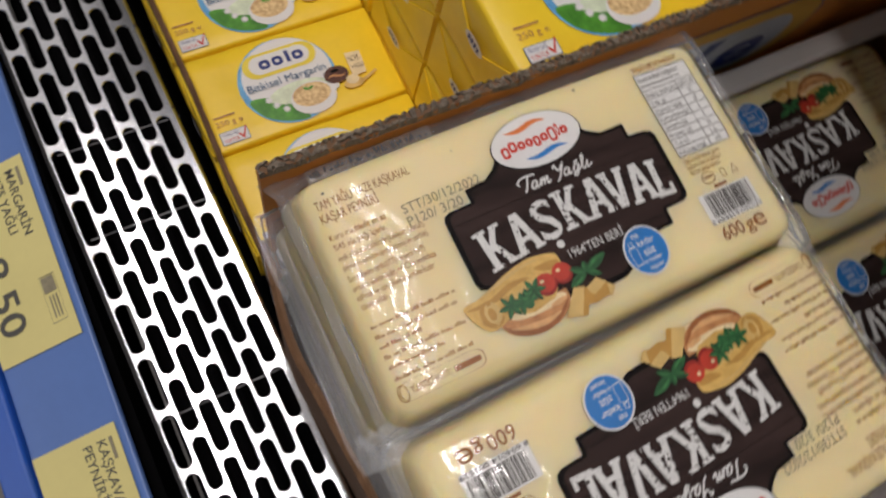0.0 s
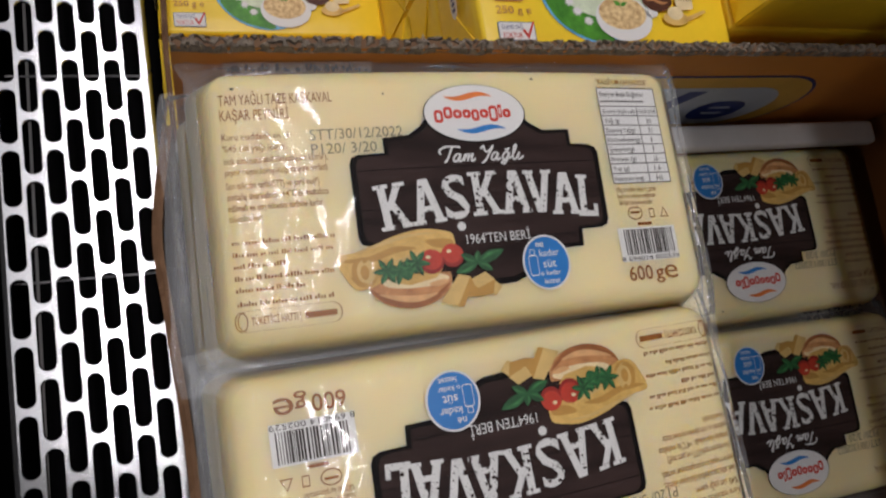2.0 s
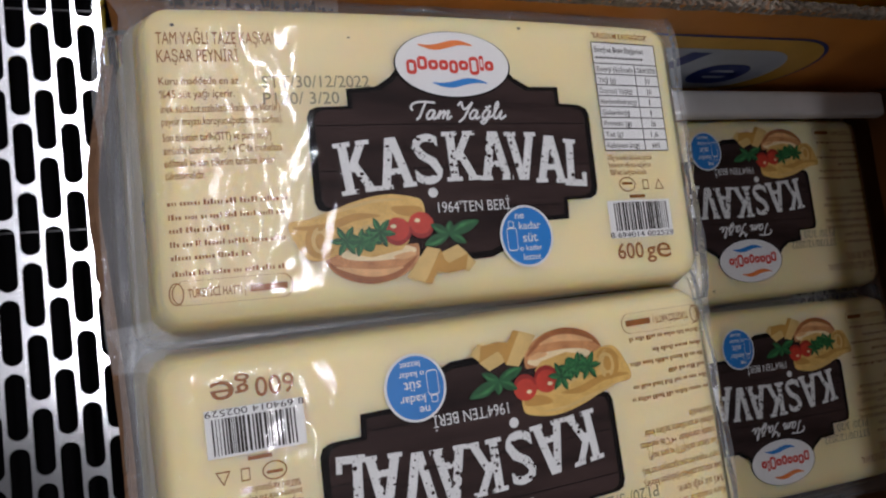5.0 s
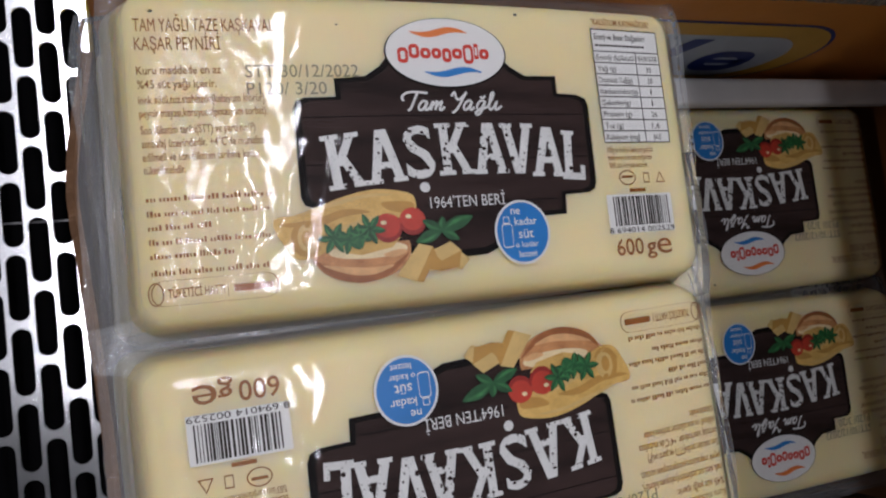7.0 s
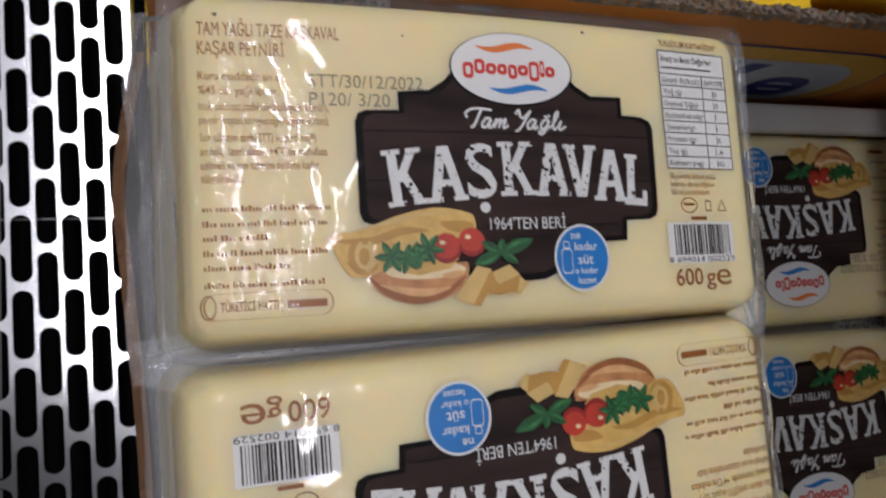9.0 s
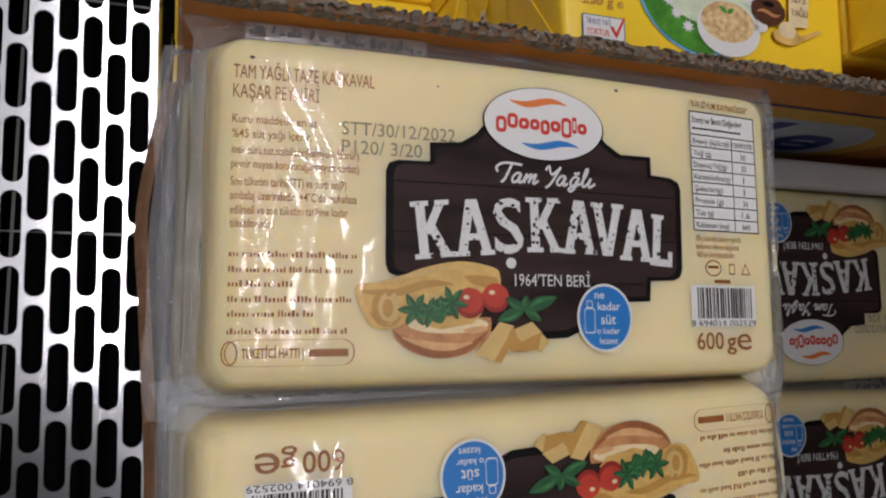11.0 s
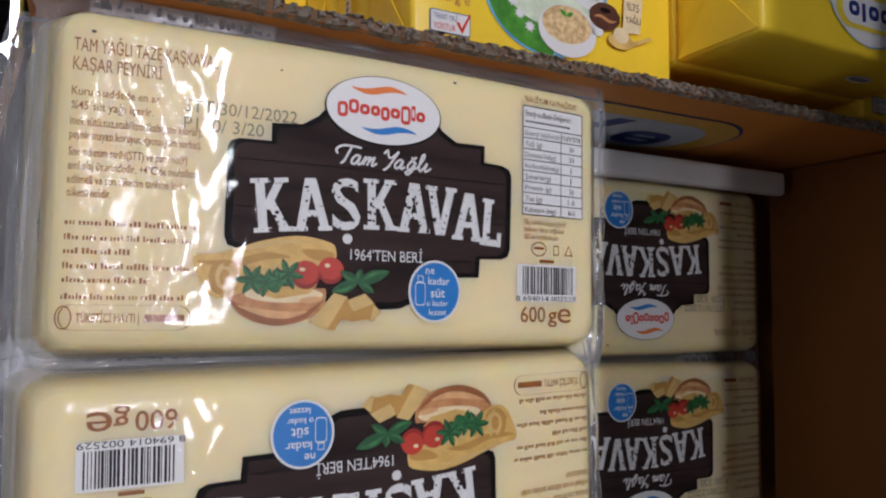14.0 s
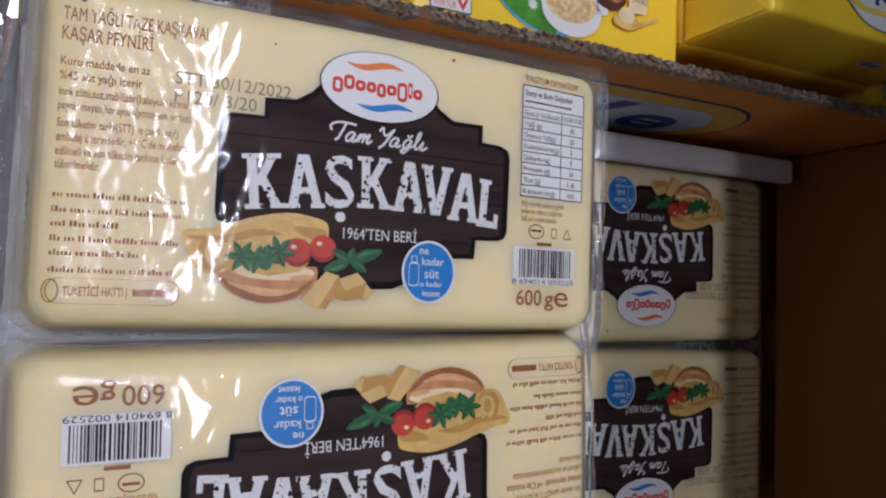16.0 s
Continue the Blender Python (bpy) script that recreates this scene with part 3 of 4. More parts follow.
    word_3 = [[(28.4, 3.0), (27.0, 3.2), (25.9, 1.6), (26.3, 0.2), (27.5, 0.7), (28.6, 3.0), (27.9, 0.0), (26.6, -1.6), (25.6, -0.9), (27.5, 0.2), (29.6, 1.0)], [(26.6, 4.7), (27.5, 4.1), (28.5, 4.9)], [(29.6, 1.0), (31.2, 4.4), (31.2, 6.2), (30.4, 5.2), (30.2, 1.4), (30.8, 0.1), (31.8, 0.8)], [(31.8, 0.8), (32.9, 3.0), (32.5, 0.8), (33.1, 0.1), (34.8, 1.4)]]
    for n, stroke in enumerate(word_1 + word_2 + word_3):
        outline_open(bm, pen_line([(0.0258 + 0.001 * (x + 0.22 * y), 0.0252 + 0.00098 * y) for x, y in stroke]), 0.00078, 0.000006 * n)
    ink("script_words", bm, "white", 4)
    ink("year_line", lettering(bmesh.new(), "1964'TEN BERİ", 0.0320, -0.0068, 0.0037, 0.0262), "white", 4)
    # oval emblem
    ink("emblem", poly(bmesh.new(), ring(0.0432, 0.0447, 0.0208, 0.0116, 48)), "white", 6, "white oval emblem")
    ink("emblem_shadow", outline(bmesh.new(), ring(0.0432, 0.0445, 0.0213, 0.0120, 48), 0.0012), "plaque_edge", 5)
    ink("emblem_flame", wave(bmesh.new(), 0.031, 0.051, 0.0515, -0.0009, 0.0021), "orange_ink", 7)
    ink("emblem_wave", wave(bmesh.new(), 0.035, 0.055, 0.0380, -0.0008, 0.0021), "blue_ink", 7)
    x = 0.0262
    for w, h, drop in ((0.0036, 0.0036, 0.0016), (0.0036, 0.0048, 0), (0.0036, 0.0036, 0), (0.0034, 0.0036, 0), (0.0032, 0.0036, 0.0012), (0.0036, 0.0036, 0), (0.0036, 0.0050, 0.0016), (0.0016, 0.0054, 0), (0.0034, 0.0036, 0)):
        ink("emblem_shape", outline(bmesh.new(), rounded(x, x + w, 0.0425 - drop, 0.0425 + h, 0.0014 if w > 0.002 else 0.0005, 4), 0.00125), "red", 7)
        x += w + 0.0003
    # sandwich picture
    ink("bread", poly(bmesh.new(), ring(0.0085, -0.0185, 0.0155, 0.0098, 30, 165, 372)), "bread", 6, "printed crusty roll")
    ink("bread_crumb", poly(bmesh.new(), ring(0.0105, -0.0186, 0.0125, 0.0026, 20)), "cream", 7)
    bm = bmesh.new()
    poly(bm, soft([(-0.0172, -0.0075), (-0.008, -0.0062), (0.002, -0.0022), (0.014, 0.0002), (0.024, -0.0012), (0.0268, -0.0035), (0.0255, -0.0085), (0.014, -0.0098), (0.004, -0.0128), (0.0, -0.0165), (-0.006, -0.0195), (-0.0115, -0.0195), (-0.0148, -0.0155)]))
    poly(bm, [(0.002, -0.0158), (0.012, -0.0150), (0.021, -0.0152), (0.018, -0.0182), (0.008, -0.0200), (0.0035, -0.0190)])
    ink("cheese_slice", bm, "slice", 8, "printed folded cheese slices")
    bm = bmesh.new()
    poly(bm, soft([(-0.0160, -0.0088), (-0.006, -0.0082), (0.004, -0.0055), (0.012, -0.0068), (0.004, -0.0078), (-0.004, -0.0102), (-0.0125, -0.0100)]))
    poly(bm, soft([(0.016, -0.0040), (0.0255, -0.0045), (0.0250, -0.0078), (0.018, -0.0066)]))
    poly(bm, soft([(-0.0130, -0.0150), (-0.0105, -0.0186), (-0.0060, -0.0190), (-0.0040, -0.0160), (-0.0075, -0.0178)]))
    ink("slice_shade", bm, "cube_side", 9)
    bm = bmesh.new()
    poly(bm, soft([(-0.0120, -0.0068), (0.001, -0.0030), (0.012, -0.0012), (0.020, -0.0018), (0.010, -0.0024), (0.000, -0.0046)]))
    poly(bm, soft([(0.0015, -0.0118), (0.010, -0.0086), (0.021, -0.0080), (0.012, -0.0098)]))
    ink("slice_light", bm, "cube", 10)
    ink("crust_shade", poly(bmesh.new(), soft([(-0.0066, -0.0200), (-0.002, -0.0254), (0.0075, -0.0284), (0.0170, -0.0262), (0.0232, -0.0202), (0.0165, -0.0242), (0.0075, -0.0262), (-0.001, -0.0238)])), "bread_dark", 7)
    ink("slice_fold", poly(bmesh.new(), ring(-0.0085, -0.0135, 0.0042, 0.0052, 20)), "cube", 9)
    bm = bmesh.new()
    for x, y, r in ((0.0170, -0.0122, 0.0046), (0.0252, -0.0106, 0.0044)):
        poly(bm, ring(x, y, r, r, 24))
    ink("tomato", bm, "tomato", 10, "printed red cherry tomatoes")
    bm = bmesh.new()
    for x, y in ((0.0158, -0.0105), (0.0240, -0.0090)):
        poly(bm, ring(x, y, 0.0010, 0.0007, 10))
    ink("tomato_shine", bm, "cream", 11)
    bm = bmesh.new()
    pale = bmesh.new()
    sprig = [(x, y, a + 17 * n, 0.0052 - 0.0006 * (n % 3), 0.0025) for n, (x, y) in enumerate(((0.0000, -0.0142), (0.0045, -0.0150), (0.0080, -0.0140), (0.0112, -0.0122))) for a in range(0, 360, 60)]
    sprig += [(0.0345, -0.0142, a, q, w) for a, q, w in ((20, 0.0118, 0.0048), (200, 0.0095, 0.0044), (80, 0.0045, 0.0032), (150, 0.0072, 0.0036), (330, 0.0066, 0.0034))]
    for n, (x, y, a, q, w) in enumerate(sprig):
        c, d = math.cos(radians(a)), math.sin(radians(a))
        shape = [(0, 0), (0.25, 0.36), (0.55, 0.44), (0.82, 0.24), (1, 0), (0.82, -0.26), (0.55, -0.42), (0.25, -0.34)]
        poly(bm, soft([(x + c * u * q - d * v * w, y + d * u * q + c * v * w) for u, v in shape], 3), 0.000004 * n)
        half = [(0.12, 0.02), (0.4, 0.30), (0.7, 0.26), (0.92, 0.04), (0.5, 0.05)]
        poly(pale, [(x + c * u * q - d * v * w, y + d * u * q + c * v * w) for u, v in half], 0.000004 * n)
    ink("herb", bm, "herb", 12, "printed green herb leaves")
    ink("herb_light", pale, "herb_light", 13)
    # shading of the roll, the tomatoes and the rolled slice
    bm = bmesh.new()
    poly(bm, soft([(-0.0040, -0.0222), (0.0030, -0.0252), (0.0110, -0.0262), (0.0180, -0.0238), (0.0110, -0.0240), (0.0030, -0.0232)]))
    poly(bm, soft([(0.0150, -0.0202), (0.0205, -0.0190), (0.0225, -0.0200), (0.0180, -0.0214)]))
    ink("crust_light", bm, "crust_light", 8)
    bm = bmesh.new()
    for x, y, q in ((0.0170, -0.0122, 0.0046), (0.0252, -0.0106, 0.0044)):
        poly(bm, ring(x, y, q, q, 16, 190, 350) + ring(x, y + 0.0006, q * 0.86, q * 0.80, 16, 350, 190))
    ink("tomato_shade", bm, "tomato_dark", 11)
    bm = bmesh.new()
    poly(bm, ring(-0.0085, -0.0135, 0.0042, 0.0052, 20, 60, 250) + ring(-0.0076, -0.0135, 0.0032, 0.0044, 20, 250, 60))
    poly(bm, ring(-0.0080, -0.0138, 0.0016, 0.0026, 14))
    ink("fold_shade", bm, "cube_side", 10)
    bm = bmesh.new()
    for pts in ([(0.0185, -0.0272), (0.0265, -0.0178), (0.0310, -0.0190), (0.0245, -0.0295)], [(0.0300, -0.0205), (0.0372, -0.0178), (0.0405, -0.0210), (0.0335, -0.0238)], [(0.034, -0.0245), (0.0405, -0.0215), (0.0432, -0.0240), (0.0400, -0.0272)]):
        poly(bm, pts)
    ink("cheese_cube", bm, "cube", 9, "printed cheese cubes")
    bm = bmesh.new()
    for pts in ([(0.0245, -0.0295), (0.0310, -0.0190), (0.0320, -0.0218), (0.0268, -0.0300)], [(0.0300, -0.0205), (0.0335, -0.0238), (0.0330, -0.0270), (0.0290, -0.0262)], [(0.0335, -0.0238), (0.0405, -0.0210), (0.0392, -0.0262), (0.0330, -0.0270)]):
        poly(bm, pts)
    ink("cube_shade", bm, "cube_side", 10)
    # blue seal
    ink("seal_rim", poly(bmesh.new(), ring(0.0627, -0.0166, 0.0100, 0.0108, 40)), "white", 11)
    ink("seal", poly(bmesh.new(), ring(0.0627, -0.0166, 0.0092, 0.0100, 40)), "blue_ink", 12, "round blue seal with white words")
    bm = bmesh.new()
    for text, x, y, h in (("ne", 0.0590, -0.0105, 0.0026), ("kadar", 0.0600, -0.0142, 0.0026), ("süt", 0.0610, -0.0186, 0.0032), ("o kadar", 0.0595, -0.0216, 0.0019), ("lezzet", 0.0605, -0.0248, 0.0020)):
        lettering(bm, text, x, y, h, bold=0.01)
    outline(bm, rounded(0.0552, 0.0590, -0.0215, -0.0135, 0.001, 3), 0.0004)
    outline(bm, rounded(0.0560, 0.0582, -0.0135, -0.0112, 0.0004, 2), 0.0003)
    ink("seal_words", bm, "white", 13)
    # small print
    bm = bmesh.new()
    lettering(bm, "TAM YAĞLI TAZE KAŞKAVAL", -0.0520, 0.0510, 0.0040, 0.0400)
    lettering(bm, "KAŞAR PEYNİRİ", -0.0520, 0.0453, 0.0040, 0.0240)
    ink("heading", bm, "brown_ink", 1)
    bm = bmesh.new()
    y = 0.0380
    for text, w, gap in (("Kuru maddede en az", 0.0235, 0.0042), ("%45 süt yağı içerir.", 0.0220, 0.0046), ("inek sütü,tuz,stabilizör(kalsiyum klorür),", 0.036, 0.0040), ("peynir mayası,koruyucu(potasyum sorbat).", 0.036, 0.0050),
                         ("Son tüketim tarihi(STT) ve parti no(P)", 0.0320, 0.0040), ("ambalaj üzerindedir. +4°C'de muhafaza", 0.0350, 0.0040), ("edilmeli ve son tüketim tarihine kadar", 0.0325, 0.0038), ("tüketilmelidir.", 0.0115, 0.0040)):
        lettering(bm, text, -0.0520, y, 0.0025, w, bold=0.004)
        y -= gap
    lettering(bm, "TÜKETİCİ HATTI |", -0.0480, -0.0275, 0.0026, 0.0165, bold=0.01)
    outline(bm, rounded(-0.0525, -0.0172, -0.0298, -0.0225, 0.0034, 6), 0.00035)
    outline(bm, ring(-0.0512, -0.0262, 0.0022, 0.0034, 18), 0.0004)
    bars(bm, [(-0.0300, -0.0190, -0.0273)], 0.0021)
    rows = [(-0.0520, -0.0165, 0.0003, 7), (-0.0520, -0.0178, -0.0040, 9), (-0.0520, -0.0345, -0.0080, 4), (-0.0520, -0.0175, -0.0122, 8), (-0.0520, -0.0295, -0.0162, 3), (-0.0520, -0.0195, -0.0210, 5)]
    rnd = random.Random(8)
    for x0, x1, y, n in rows:
        x = x0
        while x < x1 - 0.0012:
            w = min(x1 - x, rnd.uniform(0.0014, 0.0062))
            end = x + w
            while x < end:
                tick = rnd.uniform(0.0004, 0.0008)
                bars(bm, [(x, x + tick, y)], rnd.choice((0.0011, 0.0011, 0.0017)))
                x += tick + 0.0004
            x += 0.0007
    ink("small_print", bm, "brown_ink", 1, "brown small print and bars")
    bm = bmesh.new()
    lettering(bm, "STT/30/12/2022", -0.0215, 0.0365, 0.0040, 0.0345)
    lettering(bm, "P120/ 3/20", -0.0215, 0.0310, 0.0040, 0.0240)
    ink("date_stamp", bm, "grey_ink", 3, "grey printed date stamp")
    if side < 0:
        part("date_strip", lift(put(rect(bmesh.new(), -0.0485, 0.0080, 0.0628, 0.0728)), Matrix.Translation((0, 0, BT - 0.0128))), "date_strip", pack, "milky strip on the sealed edge")
        bm = bmesh.new()
        rnd = random.Random(21)
        for y0 in (0.0640, 0.0682):
            x = -0.047
            while x < 0.006:
                w, h = rnd.uniform(0.0006, 0.0016), rnd.uniform(0.0008, 0.0030)
                low, lean = y0 + rnd.uniform(0, 0.0012), rnd.uniform(-0.0006, 0.0006)
                poly(bm, soft([(x, low), (x + w, low + 0.0002), (x + w + lean, low + h), (x + lean, low + h * 0.9)], 3))
                x += w * rnd.choice((0.7, 1.1, 1.6, 3.0))
        part("edge_print", lift(put(bm), Matrix.Translation((0, 0, BT - 0.0125))), "smudge", pack, "smudged dark print on the sealed edge")
        for x, y, q in ((0.0075, 0.0535, 0.0003), (0.0700, 0.0590, 0.0005), (-0.0470, 0.0572, 0.0005)):
            ink("speck", poly(bmesh.new(), ring(x, y, q * 1.5, q, 8)), "smudge", 2)
    # nutrition table
    ink("table_ground", rect(bmesh.new(), 0.0988, 0.1262, 0.0135, 0.0555), "white", 1, "white nutrition table")
    bm = bmesh.new()
    lines = [0.0555] + [0.0473 - 0.00422 * k for k in range(9)]
    for y in lines:
        rect(bm, 0.0988, 0.1262, y - 0.00025, y + 0.0001)
    for x in (0.0988, 0.1260):
        rect(bm, x, x + 0.0003, 0.0135, 0.0555)
    rect(bm, 0.1160, 0.1163, 0.0135, 0.0473)
    lettering(bm, "Enerji ve Besin Değerleri", 0.1000, 0.0516, 0.0022, 0.0210, bold=0.006)
    for k in range(13):
        rect(bm, 0.1000 + 0.0016 * k, 0.1012 + 0.0016 * k, 0.0491, 0.0498)
    for y, name, val in zip(lines[1:], ("Enerji (kj/kcal)", "Yağ (g)", "Doymuş Yağ(g)", "Karbonhidrat(g)", "Şekerler(g)", "Protein (g)", "Tuz (g)", "Kalsiyum (mg)"), ("1569/378", "30", "20", "1", "1", "26", "1,6", "665")):
        lettering(bm, name, 0.1000, y - 0.0033, 0.0020, min(0.0152, 0.00105 * len(name)))
        lettering(bm, val, 0.1212 - 0.0006 * len(val), y - 0.0033, 0.0020, 0.0011 * len(val) if len(val) > 1 else 0.0005)
    ink("table_lines", bm, "black_ink", 2)
    bm = bmesh.new()
    lettering(bm, "\"KALSİYUM KAYNAĞIDIR\"", 0.0995, 0.0572, 0.0022, 0.0245, bold=0.01)
    ink("small_heading", bm, "brown_ink", 1)
    bm = bmesh.new()
    for k, (text, w) in enumerate((("100g üründeki kalsiyum günlük", 0.0190), ("beslenme referans değerinin", 0.0180), ("%83'ünü karşılamaktadır.", 0.0160))):
        lettering(bm, text, 0.0995, 0.0098 - 0.0028 * k, 0.0020, w, bold=0.004)
    ink("small_note", bm, "brown_ink", 1)
    ink("oval_mark", rect(outline(bmesh.new(), ring(0.1062, 0.0005, 0.0034, 0.0028, 20), 0.0004), 0.1040, 0.1084, 0.0004, 0.0013), "brown_ink", 1)
    ink("recycling_mark", outline(bmesh.new(), [(0.1178, -0.0016), (0.1218, -0.0016), (0.1198, 0.0026)], 0.0007), "brown_ink", 1)
    ink("cup_mark", outline(bmesh.new(), [(0.1128, -0.0016), (0.1152, -0.0016), (0.1152, 0.0022), (0.1128, 0.0022)], 0.0005), "brown_ink", 1)
    ink("origin_bar", rect(bmesh.new(), 0.1065, 0.1130, -0.0047, -0.0035), "brown_ink", 1)
    bm = bmesh.new()
    lettering(bm, "600", 0.0983, -0.0272, 0.0058, 0.0108, bold=0.008)
    lettering(bm, "g", 0.1104, -0.0272, 0.0058, 0.0040, bold=0.008)
    lettering(bm, "e", 0.1147, -0.0276, 0.0084, 0.0062)
    ink("weight", bm, "brown_ink", 1)
    # bar code
    ink("barcode_ground", rect(bmesh.new(), 0.0965, 0.1232, -0.0195, -0.0055), "white", 2)
    bm = bmesh.new()
    rnd = random.Random(11)
    x = 0.0990
    while x < 0.1218:
        w = rnd.choice((0.00025, 0.00045, 0.0007))
        rect(bm, x, x + w, -0.0168, -0.0063)
        x += w + rnd.choice((0.00025, 0.0004, 0.0006))
    lettering(bm, "8 694014 002529", 0.0962, -0.0193, 0.0019, 0.0268)
    ink("barcode", bm, "black_ink", 3, "black and white bar code")
    top = part("top_film", film_top(seed, side), "film", pack, "clear glossy plastic film", True)
    skirt = part("sealed_edge", film_skirt(seed, *((0.42, 0.0) if side < 0 else (0.0, 0.25))), "flange", pack, "crinkled clear plastic edge", True)
    skirt.data.materials.append(M["film"])
    top.visible_shadow = skirt.visible_shadow = False
    # the block sags towards its ends
    for ob in pack.children:
        for v in ob.data.vertices:
            u = max(-1.15, min(1.15, v.co.x / (BL / 2)))
            v.co.z -= 0.0042 * u * u * v.co.z / BT
            v.co.x += 0.0045 * max(0.0, u) ** 2
    return pack


PITCH = 0.0294
TOP = 0.300 - BT
upright = cheese_pack(3.0, "shrink-wrapped pale yellow cheese block with dark plaque label on a stack")
upright.matrix_world = pose(OX, OY, TOP)
turned = cheese_pack(17.0, "shrink-wrapped cheese block lying turned round beside another on the stack", 1)
turned.matrix_world = pose(0.0425, -0.0929, TOP - 0.0005, 0, 0, 181.5)
low_a = copy_thing(upright, pose(0.2445, 0.0025, 0.212 - BT, 0, 0, 180.2))
tagged(low_a, "shrink-wrapped cheese block deep in the carton, partly in shade")
low_b = copy_thing(turned, pose(0.2465, -0.1050, 0.211 - BT, 0, 0, 179.4))
tagged(low_b, "shrink-wrapped cheese block deep in the carton, partly in shade")
for k in range(1, 7):
    copy_thing(upright, pose(OX + 0.0012 * (k % 2), OY - 0.0006 * k, TOP - PITCH * k, 0, 0, 180 * (k % 2)))
    copy_thing(upright, pose(0.043 - 0.001 * (k % 2), -0.0930, TOP - 0.0005 - PITCH * k, 0, 0, 180 * ((k + 1) % 2)))
for k in range(1, 4):
    copy_thing(upright, pose(0.246, 0.003, 0.212 - BT - PITCH * k, 0, 0, 180 * (k % 2)))
    copy_thing(upright, pose(0.248, -0.1045, 0.211 - BT - PITCH * k, 0, 0, 180 * (k % 2)))

# ---- cartons ----
def corrugated(pts, z0, z1, thick=0.004):
    """A standing corrugated wall along a plan line, with its wavy core showing on the cut top."""
    bm = bmesh.new()
    left, right = [], []
    n = len(pts)
    for i, (x, y) in enumerate(pts):
        a, b = pts[max(0, i - 1)], pts[min(n - 1, i + 1)]
        d = math.hypot(b[0] - a[0], b[1] - a[1])
        nx, ny = -(b[1] - a[1]) / d * thick / 2, (b[0] - a[0]) / d * thick / 2
        left.append((x + nx, y + ny)), right.append((x - nx, y - ny))
    rows = []
    for side in (left, right):
        lo = [bm.verts.new((x, y, z0)) for x, y in side]
        hi = [bm.verts.new((x, y, z1 + 0.0016 * noise.noise(Vector((x * 300, y * 300, 1))) + 0.002 * noise.noise(Vector((x * 90, y * 90, 4))))) for x, y in side]
        for i in range(n - 1):
            bm.faces.new((lo[i], lo[i + 1], hi[i + 1], hi[i]))
        rows.append((lo, hi))
    low = [bm.verts.new((*((Vector(a) + Vector(b)) / 2), z1 - 0.002)) for a, b in zip(left, right)]
    for i in range(n - 1):
        bm.faces.new((rows[0][1][i], rows[0][1][i + 1], low[i + 1], low[i]))
        bm.faces.new((low[i], low[i + 1], rows[1][1][i + 1], rows[1][1][i]))
    for e in (0, n - 1):
        bm.faces.new((rows[0][0][e], rows[0][1][e], low[e], rows[1][1][e], rows[1][0][e]))
    bmesh.ops.recalc_face_normals(bm, faces=bm.faces)
    return bm


def torn_edge(x0, x1, y, z, thick):
    """Ragged cut edge of corrugated board: a frayed grey crust with deep pits between the flutes."""
    bm = bmesh.new()
    n, m = int((x1 - x0) / 0.0005), 10
    rows = []
    for i in range(n + 1):
        x = x0 + (x1 - x0) * i / n
        shift = 0.0009 * noise.noise(Vector((x * 70, 2, 5)))
        row = []
        for j in range(m + 1):
            v = j / m * 2 - 1
            yy = y + shift + v * (thick / 2 + 0.0006) * (1 + 0.16 * noise.noise(Vector((x * 240, v, 3))))
            rough = 0.0009 * noise.noise(Vector((x * 700, v * 2.2, 1))) + 0.0008 * noise.noise(Vector((x * 90, v, 4)))
            pit = noise.noise(Vector((x * 400, v * 1.5 + 0.4 * math.sin(x * 800), 9)))
            up = z + rough - 0.0055 * max(0.0, min(1.0, (pit - 0.06) * 8)) * (1 - v ** 4)
            row.append(bm.verts.new((x, yy, up if 0 < j < m else z - 0.004)))
        rows.append(row)
    for a, b in zip(rows, rows[1:]):
        for k in range(m):
            bm.faces.new((a[k], b[k], b[k + 1], a[k + 1]))
    bmesh.ops.recalc_face_normals(bm, faces=bm.faces)
    return bm


carton = thing("cheese_carton", "open brown cardboard carton with a white flap, full of cheese packs", "carton")
part("side_wall", corrugated(pen_line([(-0.0705, 0.068), (-0.0780, 0.022), (-0.0760, -0.015), (-0.0722, -0.07), (-0.0715, -0.12), (-0.071, -0.18)], 24), 0.092, 0.236), "card", carton, "bulging brown cardboard side")
part("base", box(-0.068, 0.366, -0.19, 0.068, 0.0885, 0.0905), "card", carton)
part("front_wall", box(-0.068, 0.366, -0.194, -0.1905, 0.0885, 0.22), "card", carton)
bm = bmesh.new()
slab(bm, 0.150, 0.352, 0.0510, 0.0660, 0.211, 0.2195, 0.0028, 3)
part("flap", bm, "card_white", carton, "white folded cardboard flap")
part("flap", box(-0.0680, -0.0400, 0.0545, 0.0615, 0.222, 0.2365, 0.0015), "card_white", carton, "white folded cardboard flap")

tray = thing("margarine_carton", "orange printed cardboard tray with a torn grey top edge", "carton")
TX0, TX1, TY = -0.0665, 0.465, 0.0755
part("front_wall", box(TX0, TX1, TY - 0.002, TY + 0.002, 0.0885, 0.2955), "card_orange", tray)
part("core_board", box(TX0 + 0.001, TX1, TY - 0.0019, TY + 0.0019, 0.2955, 0.2962), "card", tray)
part("torn_edge", torn_edge(TX0, TX1, TY, 0.2975, 0.0042), "card_torn", tray, "ragged grey corrugated edge")
part("side_wall", corrugated(smooth_line([(-0.0690, TY + 0.003), (-0.0700, 0.14), (-0.0685, 0.2), (-0.0700, 0.28), (-0.069, 0.6)], 60), 0.0905, 0.158, 0.003), "card", tray, "crumpled brown cardboard side")
part("base", box(-0.0665, TX1, TY + 0.002, 0.60, 0.0885, 0.0975), "card", tray)
